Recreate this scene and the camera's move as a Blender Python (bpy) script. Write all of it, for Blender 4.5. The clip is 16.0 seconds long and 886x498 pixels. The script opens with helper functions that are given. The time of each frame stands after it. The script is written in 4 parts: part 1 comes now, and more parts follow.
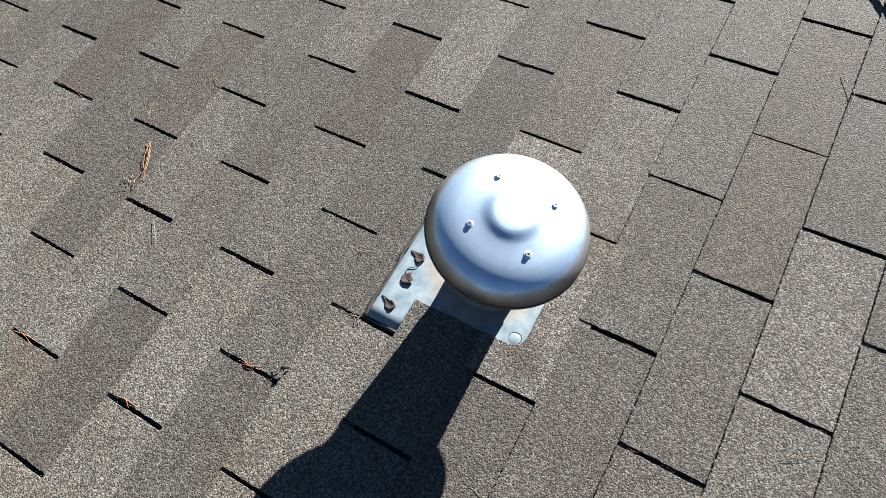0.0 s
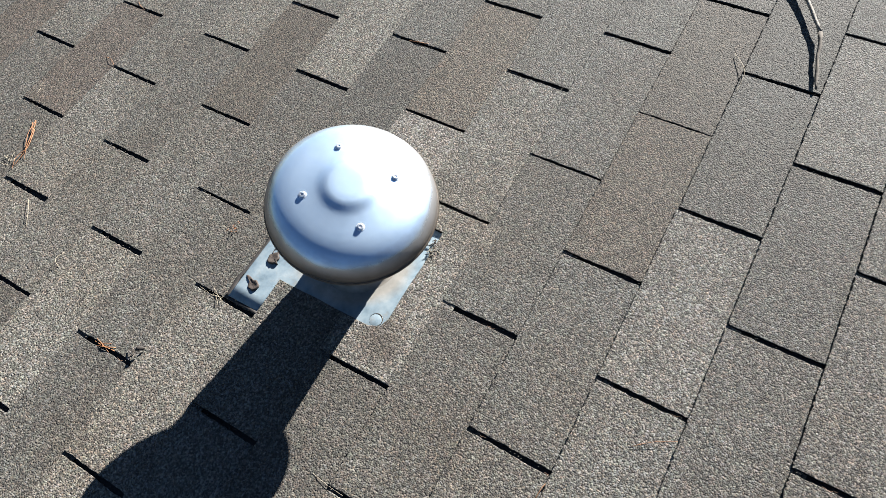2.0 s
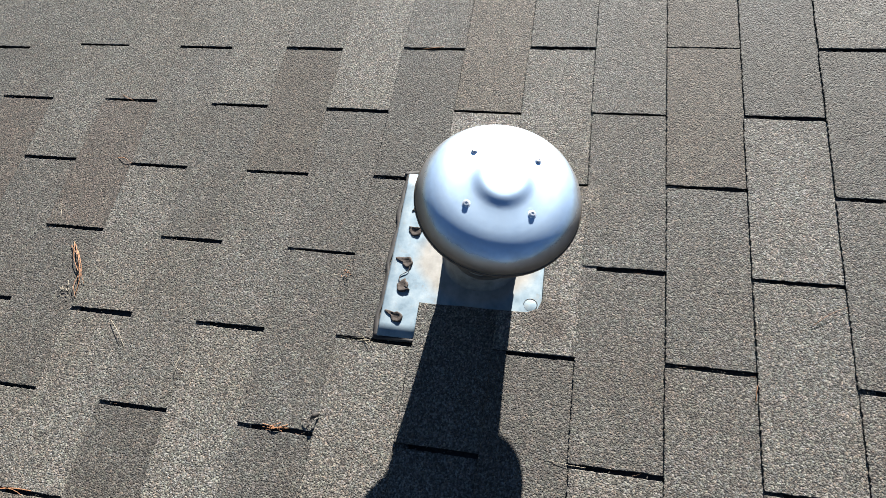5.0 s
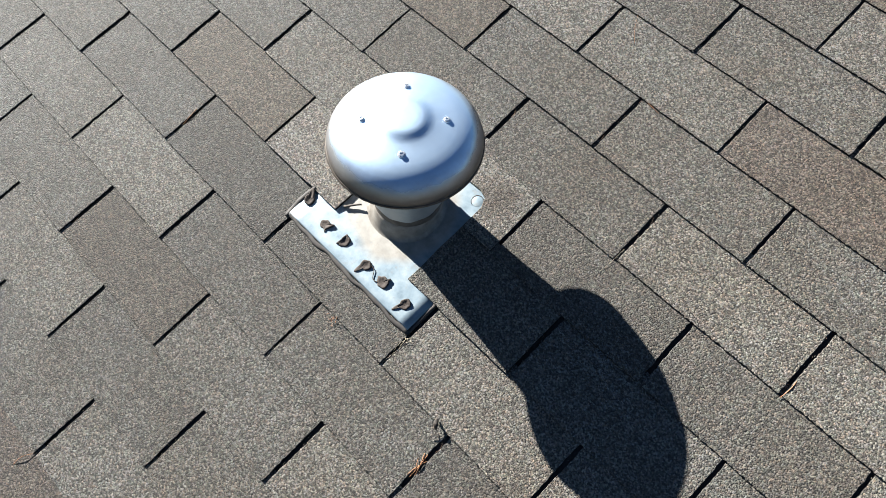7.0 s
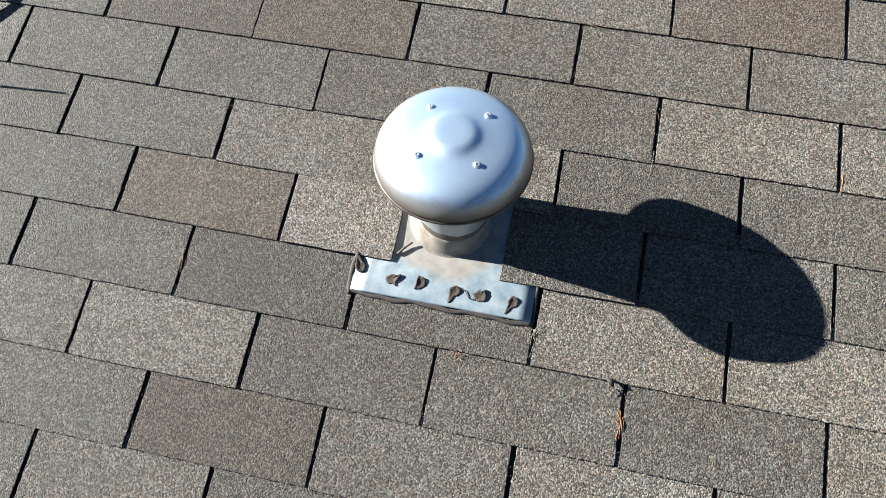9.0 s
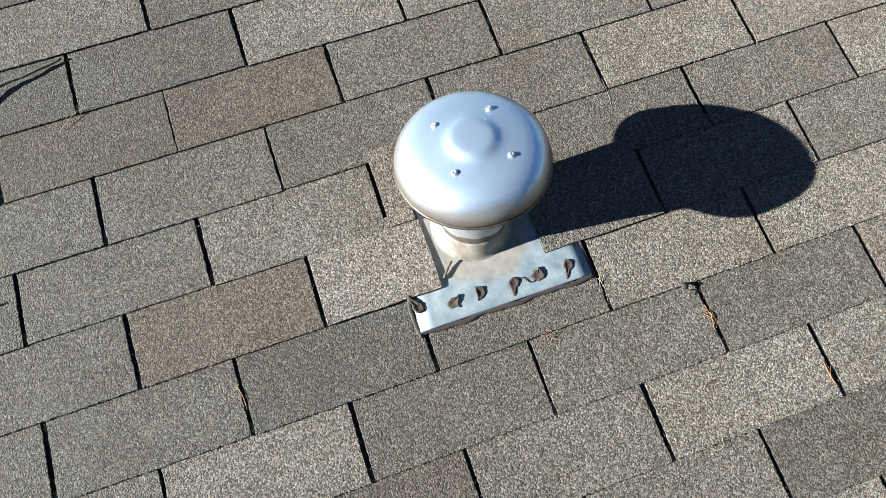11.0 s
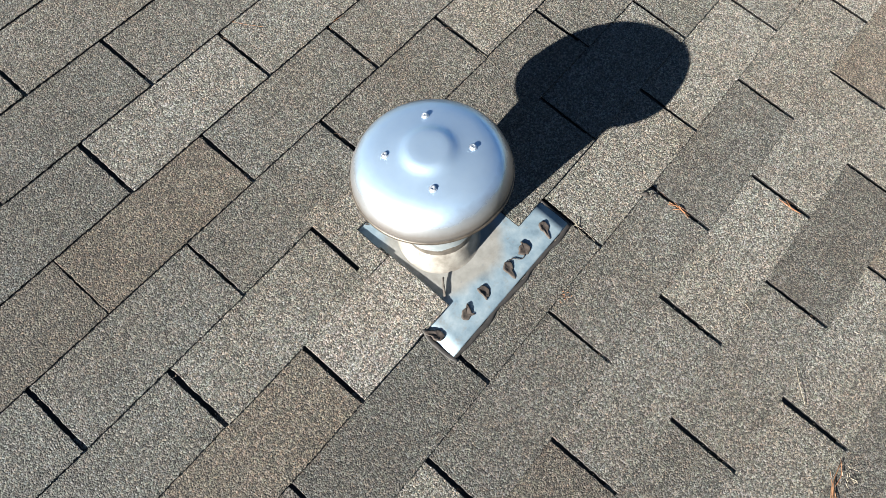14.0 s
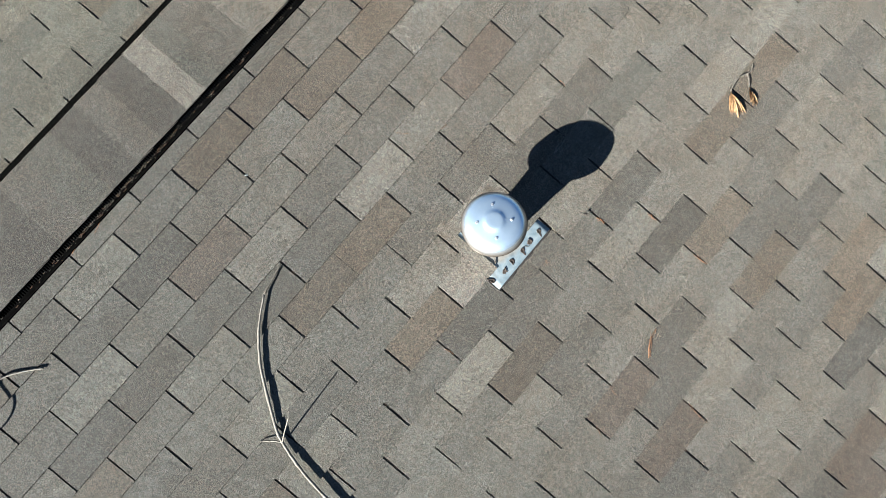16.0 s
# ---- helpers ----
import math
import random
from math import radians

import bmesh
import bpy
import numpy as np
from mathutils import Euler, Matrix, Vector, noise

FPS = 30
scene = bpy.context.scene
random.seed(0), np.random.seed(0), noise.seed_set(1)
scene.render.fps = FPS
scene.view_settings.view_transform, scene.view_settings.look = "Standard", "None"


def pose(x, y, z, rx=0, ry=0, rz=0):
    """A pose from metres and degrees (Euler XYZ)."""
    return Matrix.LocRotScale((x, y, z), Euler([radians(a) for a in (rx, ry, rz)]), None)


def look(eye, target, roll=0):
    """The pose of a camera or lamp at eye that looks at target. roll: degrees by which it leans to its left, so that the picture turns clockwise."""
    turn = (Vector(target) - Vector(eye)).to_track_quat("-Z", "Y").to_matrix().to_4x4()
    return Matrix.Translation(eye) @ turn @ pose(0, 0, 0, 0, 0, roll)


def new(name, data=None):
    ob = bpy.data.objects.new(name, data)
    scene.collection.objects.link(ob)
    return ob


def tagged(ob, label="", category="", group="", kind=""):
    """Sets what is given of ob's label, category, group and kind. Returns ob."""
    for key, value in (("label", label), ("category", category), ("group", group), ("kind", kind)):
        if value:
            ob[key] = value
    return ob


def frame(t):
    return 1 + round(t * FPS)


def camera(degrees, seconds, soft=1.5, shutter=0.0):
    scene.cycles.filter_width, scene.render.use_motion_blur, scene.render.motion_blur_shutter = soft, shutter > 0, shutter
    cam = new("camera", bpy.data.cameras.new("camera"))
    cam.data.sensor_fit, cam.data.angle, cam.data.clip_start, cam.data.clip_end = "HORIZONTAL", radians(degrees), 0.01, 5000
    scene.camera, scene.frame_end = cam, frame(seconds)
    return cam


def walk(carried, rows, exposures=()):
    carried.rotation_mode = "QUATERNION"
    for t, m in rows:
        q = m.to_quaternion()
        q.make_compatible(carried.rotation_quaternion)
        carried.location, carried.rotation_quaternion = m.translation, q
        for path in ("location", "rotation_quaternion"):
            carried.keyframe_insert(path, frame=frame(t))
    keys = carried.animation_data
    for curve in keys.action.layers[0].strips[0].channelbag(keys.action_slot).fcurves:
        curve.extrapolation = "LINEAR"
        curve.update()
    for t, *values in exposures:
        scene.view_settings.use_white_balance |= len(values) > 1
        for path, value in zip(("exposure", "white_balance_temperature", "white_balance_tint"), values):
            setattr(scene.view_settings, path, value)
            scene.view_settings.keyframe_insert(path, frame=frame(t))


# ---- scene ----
cam = camera(67.84, 16.0, soft=0.6)
# The roof slopes up along its own y; x runs along the courses; its plane is z = 0 in the roof's frame.
PITCH, HEIGHT, LEAN = 9.0, 3.7, 12.7
ROOF = pose(0, 0, HEIGHT, PITCH, 0, 0)
ROWS = [
    (0.0, 0.5450, 0.3849, 0.9848, 29.08, 7.93, 119.53),
    (0.5, 0.5612, 0.3684, 0.9633, 29.37, 7.94, 120.10),
    (1.0, 0.5747, 0.3528, 0.9356, 29.54, 8.00, 120.18),
    (1.5, 0.4820, 0.5197, 0.8979, 29.60, 7.94, 120.22),
    (2.0, 0.4567, 0.5724, 0.9005, 29.58, 7.79, 120.00),
    (2.5, 0.4718, 0.5585, 0.9070, 29.73, 7.85, 120.02),
    (3.0, 0.4886, 0.5406, 0.9161, 29.87, 7.86, 119.92),
    (3.5, 0.5248, 0.4940, 0.9247, 29.87, 7.99, 118.96),
    (4.0, 0.5681, 0.4296, 0.9387, 29.54, 8.39, 115.45),
    (4.2, 0.5819, 0.4023, 0.9449, 29.08, 8.60, 112.19),
    (6.3, 0.6160, -0.0008, 1.0139, 22.30, 9.66, 67.12),
    (6.5, 0.6109, -0.0310, 1.0212, 21.21, 9.21, 59.81),
    (7.0, 0.5922, -0.0702, 1.0321, 18.73, 7.91, 45.17),
    (7.5, 0.5396, -0.1251, 1.0417, 17.97, 7.34, 39.55),
    (8.0, 0.4487, -0.1830, 1.0549, 16.92, 6.19, 30.25),
    (8.5, 0.3689, -0.2146, 1.0640, 15.90, 4.52, 18.63),
    (9.0, 0.2557, -0.2429, 1.0731, 15.53, 3.48, 11.33),
    (9.2, 0.2276, -0.2485, 1.0757, 15.52, 3.34, 10.05),
    (11.3, -0.0751, -0.1931, 1.0758, 15.87, -2.83, -27.80),
    (11.5, -0.0907, -0.1776, 1.0722, 16.35, -3.74, -33.72),
    (12.0, -0.1905, -0.0829, 1.0562, 16.95, -4.62, -39.85),
    (12.5, -0.2526, -0.0269, 1.0462, 17.34, -4.96, -42.93),
    (13.0, -0.2166, -0.0691, 1.0244, 18.04, -5.73, -48.27),
    (13.5, -0.2093, -0.0728, 1.0268, 18.20, -5.97, -49.53),
    (14.0, -0.2114, -0.0731, 1.0322, 18.36, -5.91, -49.48),
    (14.5, -0.2058, -0.0611, 1.0869, 15.23, -5.86, -49.33),
    (15.0, -0.1971, -0.0278, 1.3081, 11.17, -5.81, -49.16),
    (15.2, -0.1953, -0.0088, 1.4049, 9.53, -5.77, -49.13),
    (15.5, -0.1977, 0.0277, 1.5611, 7.06, -5.72, -49.09),
    (15.6, -0.2098, 0.0612, 1.6543, 6.19, -6.00, -49.11),
    (15.7, -0.2259, 0.1082, 1.7866, 5.32, -6.28, -49.14),
    (15.8, -0.2407, 0.1796, 1.9611, 4.10, -6.50, -49.29),
    (15.9, -0.2592, 0.2601, 2.1948, 3.07, -6.42, -49.47),
    (16.0, -0.2717, 0.3489, 2.4731, 2.10, -6.21, -49.62),
]
walk(cam, [(t, ROOF @ pose(x, y, z, rx, ry, rz)) for t, x, y, z, rx, ry, rz in ROWS], [(0.0, 2.27, 6530, 10), (4.0, 2.25, 6550, 10), (7.5, 2.33, 6550, 9), (9.0, 2.32, 6570, 9), (12.5, 2.25, 6510, 7), (14.5, 2.23, 6520, 7), (15.5, 2.27, 6510, 7), (16.0, 2.35, 6520, 6)])

# ---- light: low clear sun from along the courses, open blue sky ----
SUN_WAY = ROOF.to_3x3() @ Vector((-2.38, 0.367, 1.0)).normalized()
world = bpy.data.worlds.new("sky")
scene.world = world
world.use_nodes = True
sky = world.node_tree.nodes.new("ShaderNodeTexSky")
sky.sky_type = 'NISHITA'
sky.sun_disc = False
sky.sun_elevation = math.asin(SUN_WAY.z)
sky.sun_rotation = math.atan2(SUN_WAY.x, SUN_WAY.y)
sky.dust_density = 0.0
sky.ozone_density = 3.4
sky.air_density = 0.8
backing = world.node_tree.nodes["Background"]
backing.inputs["Strength"].default_value = 0.0215
world.node_tree.links.new(sky.outputs["Color"], backing.inputs["Color"])
sun_data = bpy.data.lights.new("sun", 'SUN')
sun_data.energy = 5.0
sun_data.angle = radians(0.53)
sun_data.color = (1.0, 0.965, 0.91)
sun = new("sun", sun_data)
sun.matrix_world = look(SUN_WAY * 30, (0, 0, 0))


# ---- materials ----
class Nodes:
    """A small help to write node trees."""

    def __init__(self, name):
        self.mat = bpy.data.materials.new(name)
        self.mat.use_nodes = True
        self.tree = self.mat.node_tree
        self.bsdf = self.tree.nodes["Principled BSDF"]

    def add(self, kind, **sets):
        node = self.tree.nodes.new(kind)
        for key, value in sets.items():
            node.inputs[key.replace("_", " ")].default_value = value
        return node

    def link(self, a, b):
        self.tree.links.new(a, b)

    def place(self):
        return self.add("ShaderNodeNewGeometry").outputs["Position"]

    def noise(self, where, scale, detail=4.0, rough=0.55):
        node = self.add("ShaderNodeTexNoise", Scale=scale, Detail=detail, Roughness=rough)
        self.link(where, node.inputs["Vector"])
        return node.outputs["Fac"]

    def cells(self, where, scale):
        node = self.add("ShaderNodeTexVoronoi", Scale=scale)
        self.link(where, node.inputs["Vector"])
        split = self.add("ShaderNodeSeparateColor")
        self.link(node.outputs["Color"], split.inputs["Color"])
        return split.outputs["Red"], node.outputs["Distance"], split.outputs["Green"]

    def ramp(self, value, stops):
        node = self.add("ShaderNodeValToRGB")
        band = node.color_ramp
        while len(band.elements) < len(stops):
            band.elements.new(0.5)
        for element, (at, colour) in zip(band.elements, stops):
            element.position = at
            element.color = (*colour, 1) if len(colour) == 3 else colour
        self.link(value, node.inputs["Fac"])
        return node.outputs["Color"]

    def mix(self, a, b, fac, mode='MIX'):
        node = self.tree.nodes.new("ShaderNodeMix")
        node.data_type, node.blend_type = 'RGBA', mode
        for value, socket in ((fac, node.inputs[0]), (a, node.inputs[6]), (b, node.inputs[7])):
            if isinstance(value, (int, float)):
                socket.default_value = value
            elif isinstance(value, tuple):
                socket.default_value = (*value, 1)
            else:
                self.link(value, socket)
        return node.outputs[2]

    def math(self, mode, a, b):
        node = self.tree.nodes.new("ShaderNodeMath")
        node.operation = mode
        for value, socket in ((a, node.inputs[0]), (b, node.inputs[1])):
            if isinstance(value, (int, float)):
                socket.default_value = value
            else:
                self.link(value, socket)
        return node.outputs[0]

    def bump(self, height, strength, distance):
        node = self.add("ShaderNodeBump", Strength=strength, Distance=distance)
        self.link(height, node.inputs["Height"])
        self.link(node.outputs["Normal"], self.bsdf.inputs["Normal"])

    def set(self, colour=None, rough=None, metal=None):
        for value, key in ((colour, "Base Color"), (rough, "Roughness"), (metal, "Metallic")):
            if value is None:
                continue
            if isinstance(value, tuple):
                self.bsdf.inputs[key].default_value = (*value, 1)
            elif isinstance(value, (int, float)):
                self.bsdf.inputs[key].default_value = value
            else:
                self.link(value, self.bsdf.inputs[key])
        return self.mat


def shingle_material(name, by_island, wash=(1.0, 1.0, 1.0)):
    """Mineral granules on asphalt: specks of dark, brown, tan and pale stone, with each tab a shade of its own."""
    n = Nodes(name)
    where = n.place()
    speck, near, other = n.cells(where, 450.0)
    fine = n.noise(where, 340.0, 2.0, 0.6)
    pick = n.math('ADD', n.math('MULTIPLY', speck, 0.60), n.math('MULTIPLY', fine, 0.44))
    grains = n.ramp(pick, [(0.26, (0.025, 0.0242, 0.0227)), (0.42, (0.057, 0.0549, 0.0511)), (0.57, (0.092, 0.0887, 0.0825)),
                           (0.70, (0.134, 0.1293, 0.1209)), (0.83, (0.190, 0.1842, 0.1748))])
    hue = n.ramp(other, [(0.0, (1.14, 0.965, 0.82)), (0.28, (1.0, 1.0, 0.99)), (0.52, (0.955, 1.025, 0.93)), (0.78, (0.91, 0.97, 1.10)), (1.0, (1.07, 0.975, 0.97))])
    grains = n.mix(grains, hue, 0.9, 'MULTIPLY')
    if by_island:
        chance = n.add("ShaderNodeNewGeometry").outputs["Random Per Island"]
        node = n.add("ShaderNodeValToRGB")
        node.color_ramp.interpolation = 'CONSTANT'
        shades = [(1.0, 0.985, 0.955), (1.14, 1.12, 1.085), (0.91, 0.835, 0.755), (1.25, 1.225, 1.19), (0.85, 0.835, 0.81), (0.955, 0.968, 0.935), (1.07, 1.05, 1.01), (0.92, 0.84, 0.79)]
        while len(node.color_ramp.elements) < len(shades):
            node.color_ramp.elements.new(0.5)
        for k, shade in enumerate(shades):
            node.color_ramp.elements[k].position = k / len(shades)
            node.color_ramp.elements[k].color = (*shade, 1)
        n.link(chance, node.inputs["Fac"])
        tone = node.outputs["Color"]
    else:
        tone = n.add("ShaderNodeObjectInfo").outputs["Color"]
    colour = n.mix(n.mix(grains, tone, 1.0, 'MULTIPLY'), wash, 1.0, 'MULTIPLY')
    blotch = n.ramp(n.noise(where, 5.5, 5.0, 0.6), [(0.40, (1.03, 1.03, 1.03)), (0.70, (0.84, 0.75, 0.66))])
    colour = n.mix(colour, blotch, 0.65, 'MULTIPLY')
    worn = n.ramp(n.noise(where, 28.0, 4.0, 0.65), [(0.30, (0.80, 0.79, 0.78)), (0.62, (1.06, 1.06, 1.05))])
    colour = n.mix(colour, worn, 0.8, 'MULTIPLY')
    clump = n.ramp(n.noise(where, 120.0, 2.0, 0.5), [(0.40, (0.74, 0.74, 0.735)), (0.60, (1.20, 1.20, 1.19))])
    colour = n.mix(colour, clump, 0.15, 'MULTIPLY')
    grit = n.ramp(n.noise(where, 270.0, 2.0, 0.6), [(0.38, (0.46, 0.46, 0.455)), (0.62, (1.44, 1.44, 1.43))])
    colour = n.mix(colour, grit, 0.62, 'MULTIPLY')
    cast = n.ramp(n.noise(where, 75.0, 3.0, 0.6), [(0.36, (1.06, 0.985, 0.97)), (0.50, (1.0, 1.0, 1.0)), (0.64, (0.95, 1.01, 0.985))])
    colour = n.mix(colour, cast, 0.9, 'MULTIPLY')
    lichen = n.ramp(n.noise(where, 60.0, 3.0, 0.6), [(0.70, (0, 0, 0)), (0.80, (1, 1, 1))])
    colour = n.mix(colour, (0.11, 0.115, 0.075), n.math('MULTIPLY', lichen, 0.35))
    tar = n.tree.nodes.new("ShaderNodeVectorMath")
    tar.operation = 'DISTANCE'
    n.link(where, tar.inputs[0])
    tar.inputs[1].default_value = ROOF @ Vector((0.250, 0.205, 0.003))
    smear = n.ramp(n.math('ADD', tar.outputs["Value"], n.math('MULTIPLY', n.noise(where, 45.0, 4.0, 0.65), 0.05)), [(0.045, (0.60, 0.54, 0.51)), (0.075, (1, 1, 1))])
    colour = n.mix(colour, smear, 1.0, 'MULTIPLY')
    relief = n.math('ADD', n.math('MULTIPLY', near, -0.7), n.math('MULTIPLY', fine, 0.9))
    n.bump(relief, 1.0, 0.0013)
    n.bsdf.inputs["Diffuse Roughness"].default_value = 0.75
    return n.set(colour, 0.84)


def plain(name, colours, scale, rough, metal=0.0, relief=0.3, depth=0.002):
    n = Nodes(name)
    where = n.place()
    grain = n.noise(where, scale, 5.0, 0.6)
    broad = n.noise(where, scale * 0.12, 3.0, 0.5)
    colour = n.mix(n.ramp(grain, [(0.3, colours[0]), (0.7, colours[1])]), (0.6, 0.58, 0.55), n.math('MULTIPLY', broad, 0.12), 'MULTIPLY')
    n.bump(grain, relief, depth)
    return n.set(colour, rough, metal)


def galvanised_cap():
    """Spun metal: bright and lightly brushed on top, with brown weather staining towards the turned-down rim; sky and
    roof reflections are put into the colour.
    """
    n = Nodes("spun_metal")
    spot = n.add("ShaderNodeTexCoord").outputs["Object"]
    parts = n.add("ShaderNodeSeparateXYZ")
    n.link(spot, parts.inputs["Vector"])
    cloud = n.noise(spot, 26.0, 5.0, 0.6)
    streak = n.noise(spot, 90.0, 6.0, 0.7)
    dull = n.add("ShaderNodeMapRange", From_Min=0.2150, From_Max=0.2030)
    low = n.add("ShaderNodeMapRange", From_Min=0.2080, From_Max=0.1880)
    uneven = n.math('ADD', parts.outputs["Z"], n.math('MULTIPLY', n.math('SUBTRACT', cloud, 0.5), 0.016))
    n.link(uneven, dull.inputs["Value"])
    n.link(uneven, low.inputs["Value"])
    rim_brown = low.outputs["Result"]
    # blue base stands in for reflected sky, the greyer rim band for reflected roof
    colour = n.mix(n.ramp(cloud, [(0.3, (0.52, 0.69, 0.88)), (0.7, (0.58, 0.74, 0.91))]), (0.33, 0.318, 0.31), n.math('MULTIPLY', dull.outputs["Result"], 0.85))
    # brown by height: staining plus more of the roof's painted reflection
    colour = n.mix(colour, (0.100, 0.084, 0.070), n.math('MULTIPLY', rim_brown, 0.85))
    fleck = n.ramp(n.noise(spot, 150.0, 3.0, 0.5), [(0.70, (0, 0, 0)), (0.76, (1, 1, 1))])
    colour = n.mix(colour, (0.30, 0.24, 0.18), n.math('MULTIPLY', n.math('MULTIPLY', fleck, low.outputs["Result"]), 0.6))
    n.bump(n.math('ADD', n.math('MULTIPLY', streak, 0.5), cloud), 0.10, 0.0010)
    metal = n.math('SUBTRACT', 0.89, n.math('MULTIPLY', rim_brown, 0.3))
    n.set(colour, n.math('ADD', n.math('MULTIPLY', streak, 0.08), 0.46), n.math('SUBTRACT', metal, 0.10))
    n.bsdf.inputs["Specular Tint"].default_value = (0.7, 0.7, 0.7, 1)
    # a polished film of zinc over the frosted sheet: a second, sharper gloss
    sharp = n.add("ShaderNodeBsdfPrincipled")
    for key in ("Base Color", "Normal"):
        n.link(n.bsdf.inputs[key].links[0].from_socket, sharp.inputs[key])
    n.link(metal, sharp.inputs["Metallic"])
    n.link(n.math('ADD', n.math('MULTIPLY', streak, 0.10), n.math('ADD', n.math('MULTIPLY', rim_brown, 0.22), 0.19)), sharp.inputs["Roughness"])
    sharp.inputs["Specular Tint"].default_value = (0.7, 0.7, 0.7, 1)
    both = n.add("ShaderNodeMixShader", Fac=0.52)
    n.link(n.bsdf.outputs["BSDF"], both.inputs[1])
    n.link(sharp.outputs["BSDF"], both.inputs[2])
    n.link(both.outputs["Shader"], n.tree.nodes["Material Output"].inputs["Surface"])
    return n.mat


def zinc_sheet():
    """Dull pale-blue galvanised sheet, with a beige halo of old sealant round the pipe."""
    n = Nodes("zinc_sheet")
    spot = n.add("ShaderNodeTexCoord").outputs["Object"]
    cloud = n.noise(spot, 38.0, 6.0, 0.62)
    broad = n.noise(spot, 14.0, 3.0, 0.5)
    away = n.tree.nodes.new("ShaderNodeVectorMath")
    away.operation = 'DISTANCE'
    n.link(spot, away.inputs[0])
    away.inputs[1].default_value = (0.134, 0.082, 0.0)
    ring = n.add("ShaderNodeMapRange", From_Min=0.108, From_Max=0.088)
    n.link(n.math('ADD', away.outputs["Value"], n.math('MULTIPLY', n.math('SUBTRACT', broad, 0.5), 0.045)), ring.inputs["Value"])
    base = n.ramp(cloud, [(0.28, (0.100, 0.146, 0.182)), (0.46, (0.165, 0.222, 0.264)), (0.58, (0.205, 0.260, 0.297)), (0.75, (0.29, 0.333, 0.358))])
    beige = n.ramp(cloud, [(0.3, (0.20, 0.18, 0.152)), (0.7, (0.30, 0.278, 0.245))])
    colour = n.mix(base, beige, n.math('MULTIPLY', ring.outputs["Result"], 0.8))
    dirt = n.ramp(n.noise(spot, 55.0, 5.0, 0.7), [(0.56, (0, 0, 0)), (0.70, (1, 1, 1))])
    colour = n.mix(colour, (0.17, 0.15, 0.125), n.math('MULTIPLY', dirt, 0.45))
    spots = n.ramp(n.noise(spot, 130.0, 2.0, 0.5), [(0.68, (0, 0, 0)), (0.74, (1, 1, 1))])
    colour = n.mix(colour, (0.16, 0.18, 0.20), n.math('MULTIPLY', spots, 0.4))
    n.bump(cloud, 0.25, 0.001)
    return n.set(colour, 0.58, 0.30)


SHINGLE = shingle_material("shingle_granules", False)
SHINGLE_FIELD = shingle_material("shingle_granules_field", True)
# far-slope copies: greener, with the slope's darker shading put into the colour
SHINGLE_DIMMED = shingle_material("shingle_granules_far_dimmed", True, (0.90, 0.935, 0.88))
SHINGLE_DIMMED_TAB = shingle_material("shingle_granules_far_dimmed_tab", False, (0.90, 0.935, 0.88))
RIM = plain("stained_rim", ((0.035, 0.028, 0.022), (0.085, 0.07, 0.056)), 70.0, 0.45, 0.4, 0.2, 0.0006)
ASPHALT = plain("asphalt_edge", ((0.006, 0.006, 0.006), (0.018, 0.017, 0.016)), 300.0, 0.95)
ASPHALT.node_tree.nodes["Principled BSDF"].inputs["Specular IOR Level"].default_value = 0.12
UNDERLAY = plain("asphalt_underlay", ((0.012, 0.012, 0.012), (0.035, 0.033, 0.031)), 200.0, 0.92)
CAP_METAL = galvanised_cap()
ZINC = zinc_sheet()
PIPE = plain("pipe_metal", ((0.27, 0.305, 0.325), (0.34, 0.37, 0.38)), 60.0, 0.42, 0.5, 0.1, 0.001)
DARK_PIPE = plain("dark_brown_pipe", ((0.035, 0.030, 0.025), (0.115, 0.097, 0.080)), 50.0, 0.6, 0.15, 0.3, 0.001)
COLLAR = plain("stained_collar", ((0.12, 0.107, 0.092), (0.25, 0.235, 0.21)), 45.0, 0.7, 0.1, 0.3, 0.001)
SCREW = plain("screw_metal", ((0.70, 0.74, 0.79), (0.84, 0.86, 0.89)), 200.0, 0.32, 0.85, 0.1, 0.0005)
MASTIC = plain("roof_mastic", ((0.023, 0.017, 0.014), (0.056, 0.042, 0.035)), 130.0, 0.8, 0.0, 0.5, 0.0012)
BUTYL = plain("butyl_edge", ((0.012, 0.0105, 0.010), (0.030, 0.026, 0.0245)), 90.0, 0.7, 0.0, 0.4, 0.0012)
BARK = plain("grey_bark", ((0.075, 0.068, 0.058), (0.235, 0.22, 0.195)), 120.0, 0.85, 0.0, 0.6, 0.0015)
DARK_BARK = plain("dark_bark", ((0.030, 0.026, 0.022), (0.12, 0.105, 0.09)), 150.0, 0.9, 0.0, 0.6, 0.0015)
NEEDLE = plain("dry_needle", ((0.17, 0.066, 0.026), (0.30, 0.145, 0.065)), 80.0, 0.7)
LINT = plain("slot_lint", ((0.06, 0.032, 0.02), (0.14, 0.08, 0.05)), 80.0, 0.8)
STRAW = plain("pale_straw", ((0.20, 0.17, 0.125), (0.32, 0.285, 0.22)), 80.0, 0.75)
DRY_LEAF = plain("dry_leaf", ((0.17, 0.08, 0.032), (0.40, 0.245, 0.12)), 70.0, 0.7, 0.0, 0.5)
DARK_LEAF = plain("dark_leaf", ((0.010, 0.0085, 0.0075), (0.034, 0.027, 0.022)), 120.0, 0.8, 0.0, 0.5)
# near-black and without sheen: the vent gaps' shade is in the colour
VENT_BLACK = plain("shade_black_plastic", ((0.0015, 0.0015, 0.0015), (0.004, 0.004, 0.004)), 60.0, 0.95)
VENT_BLACK.node_tree.nodes["Principled BSDF"].inputs["Specular IOR Level"].default_value = 0.0
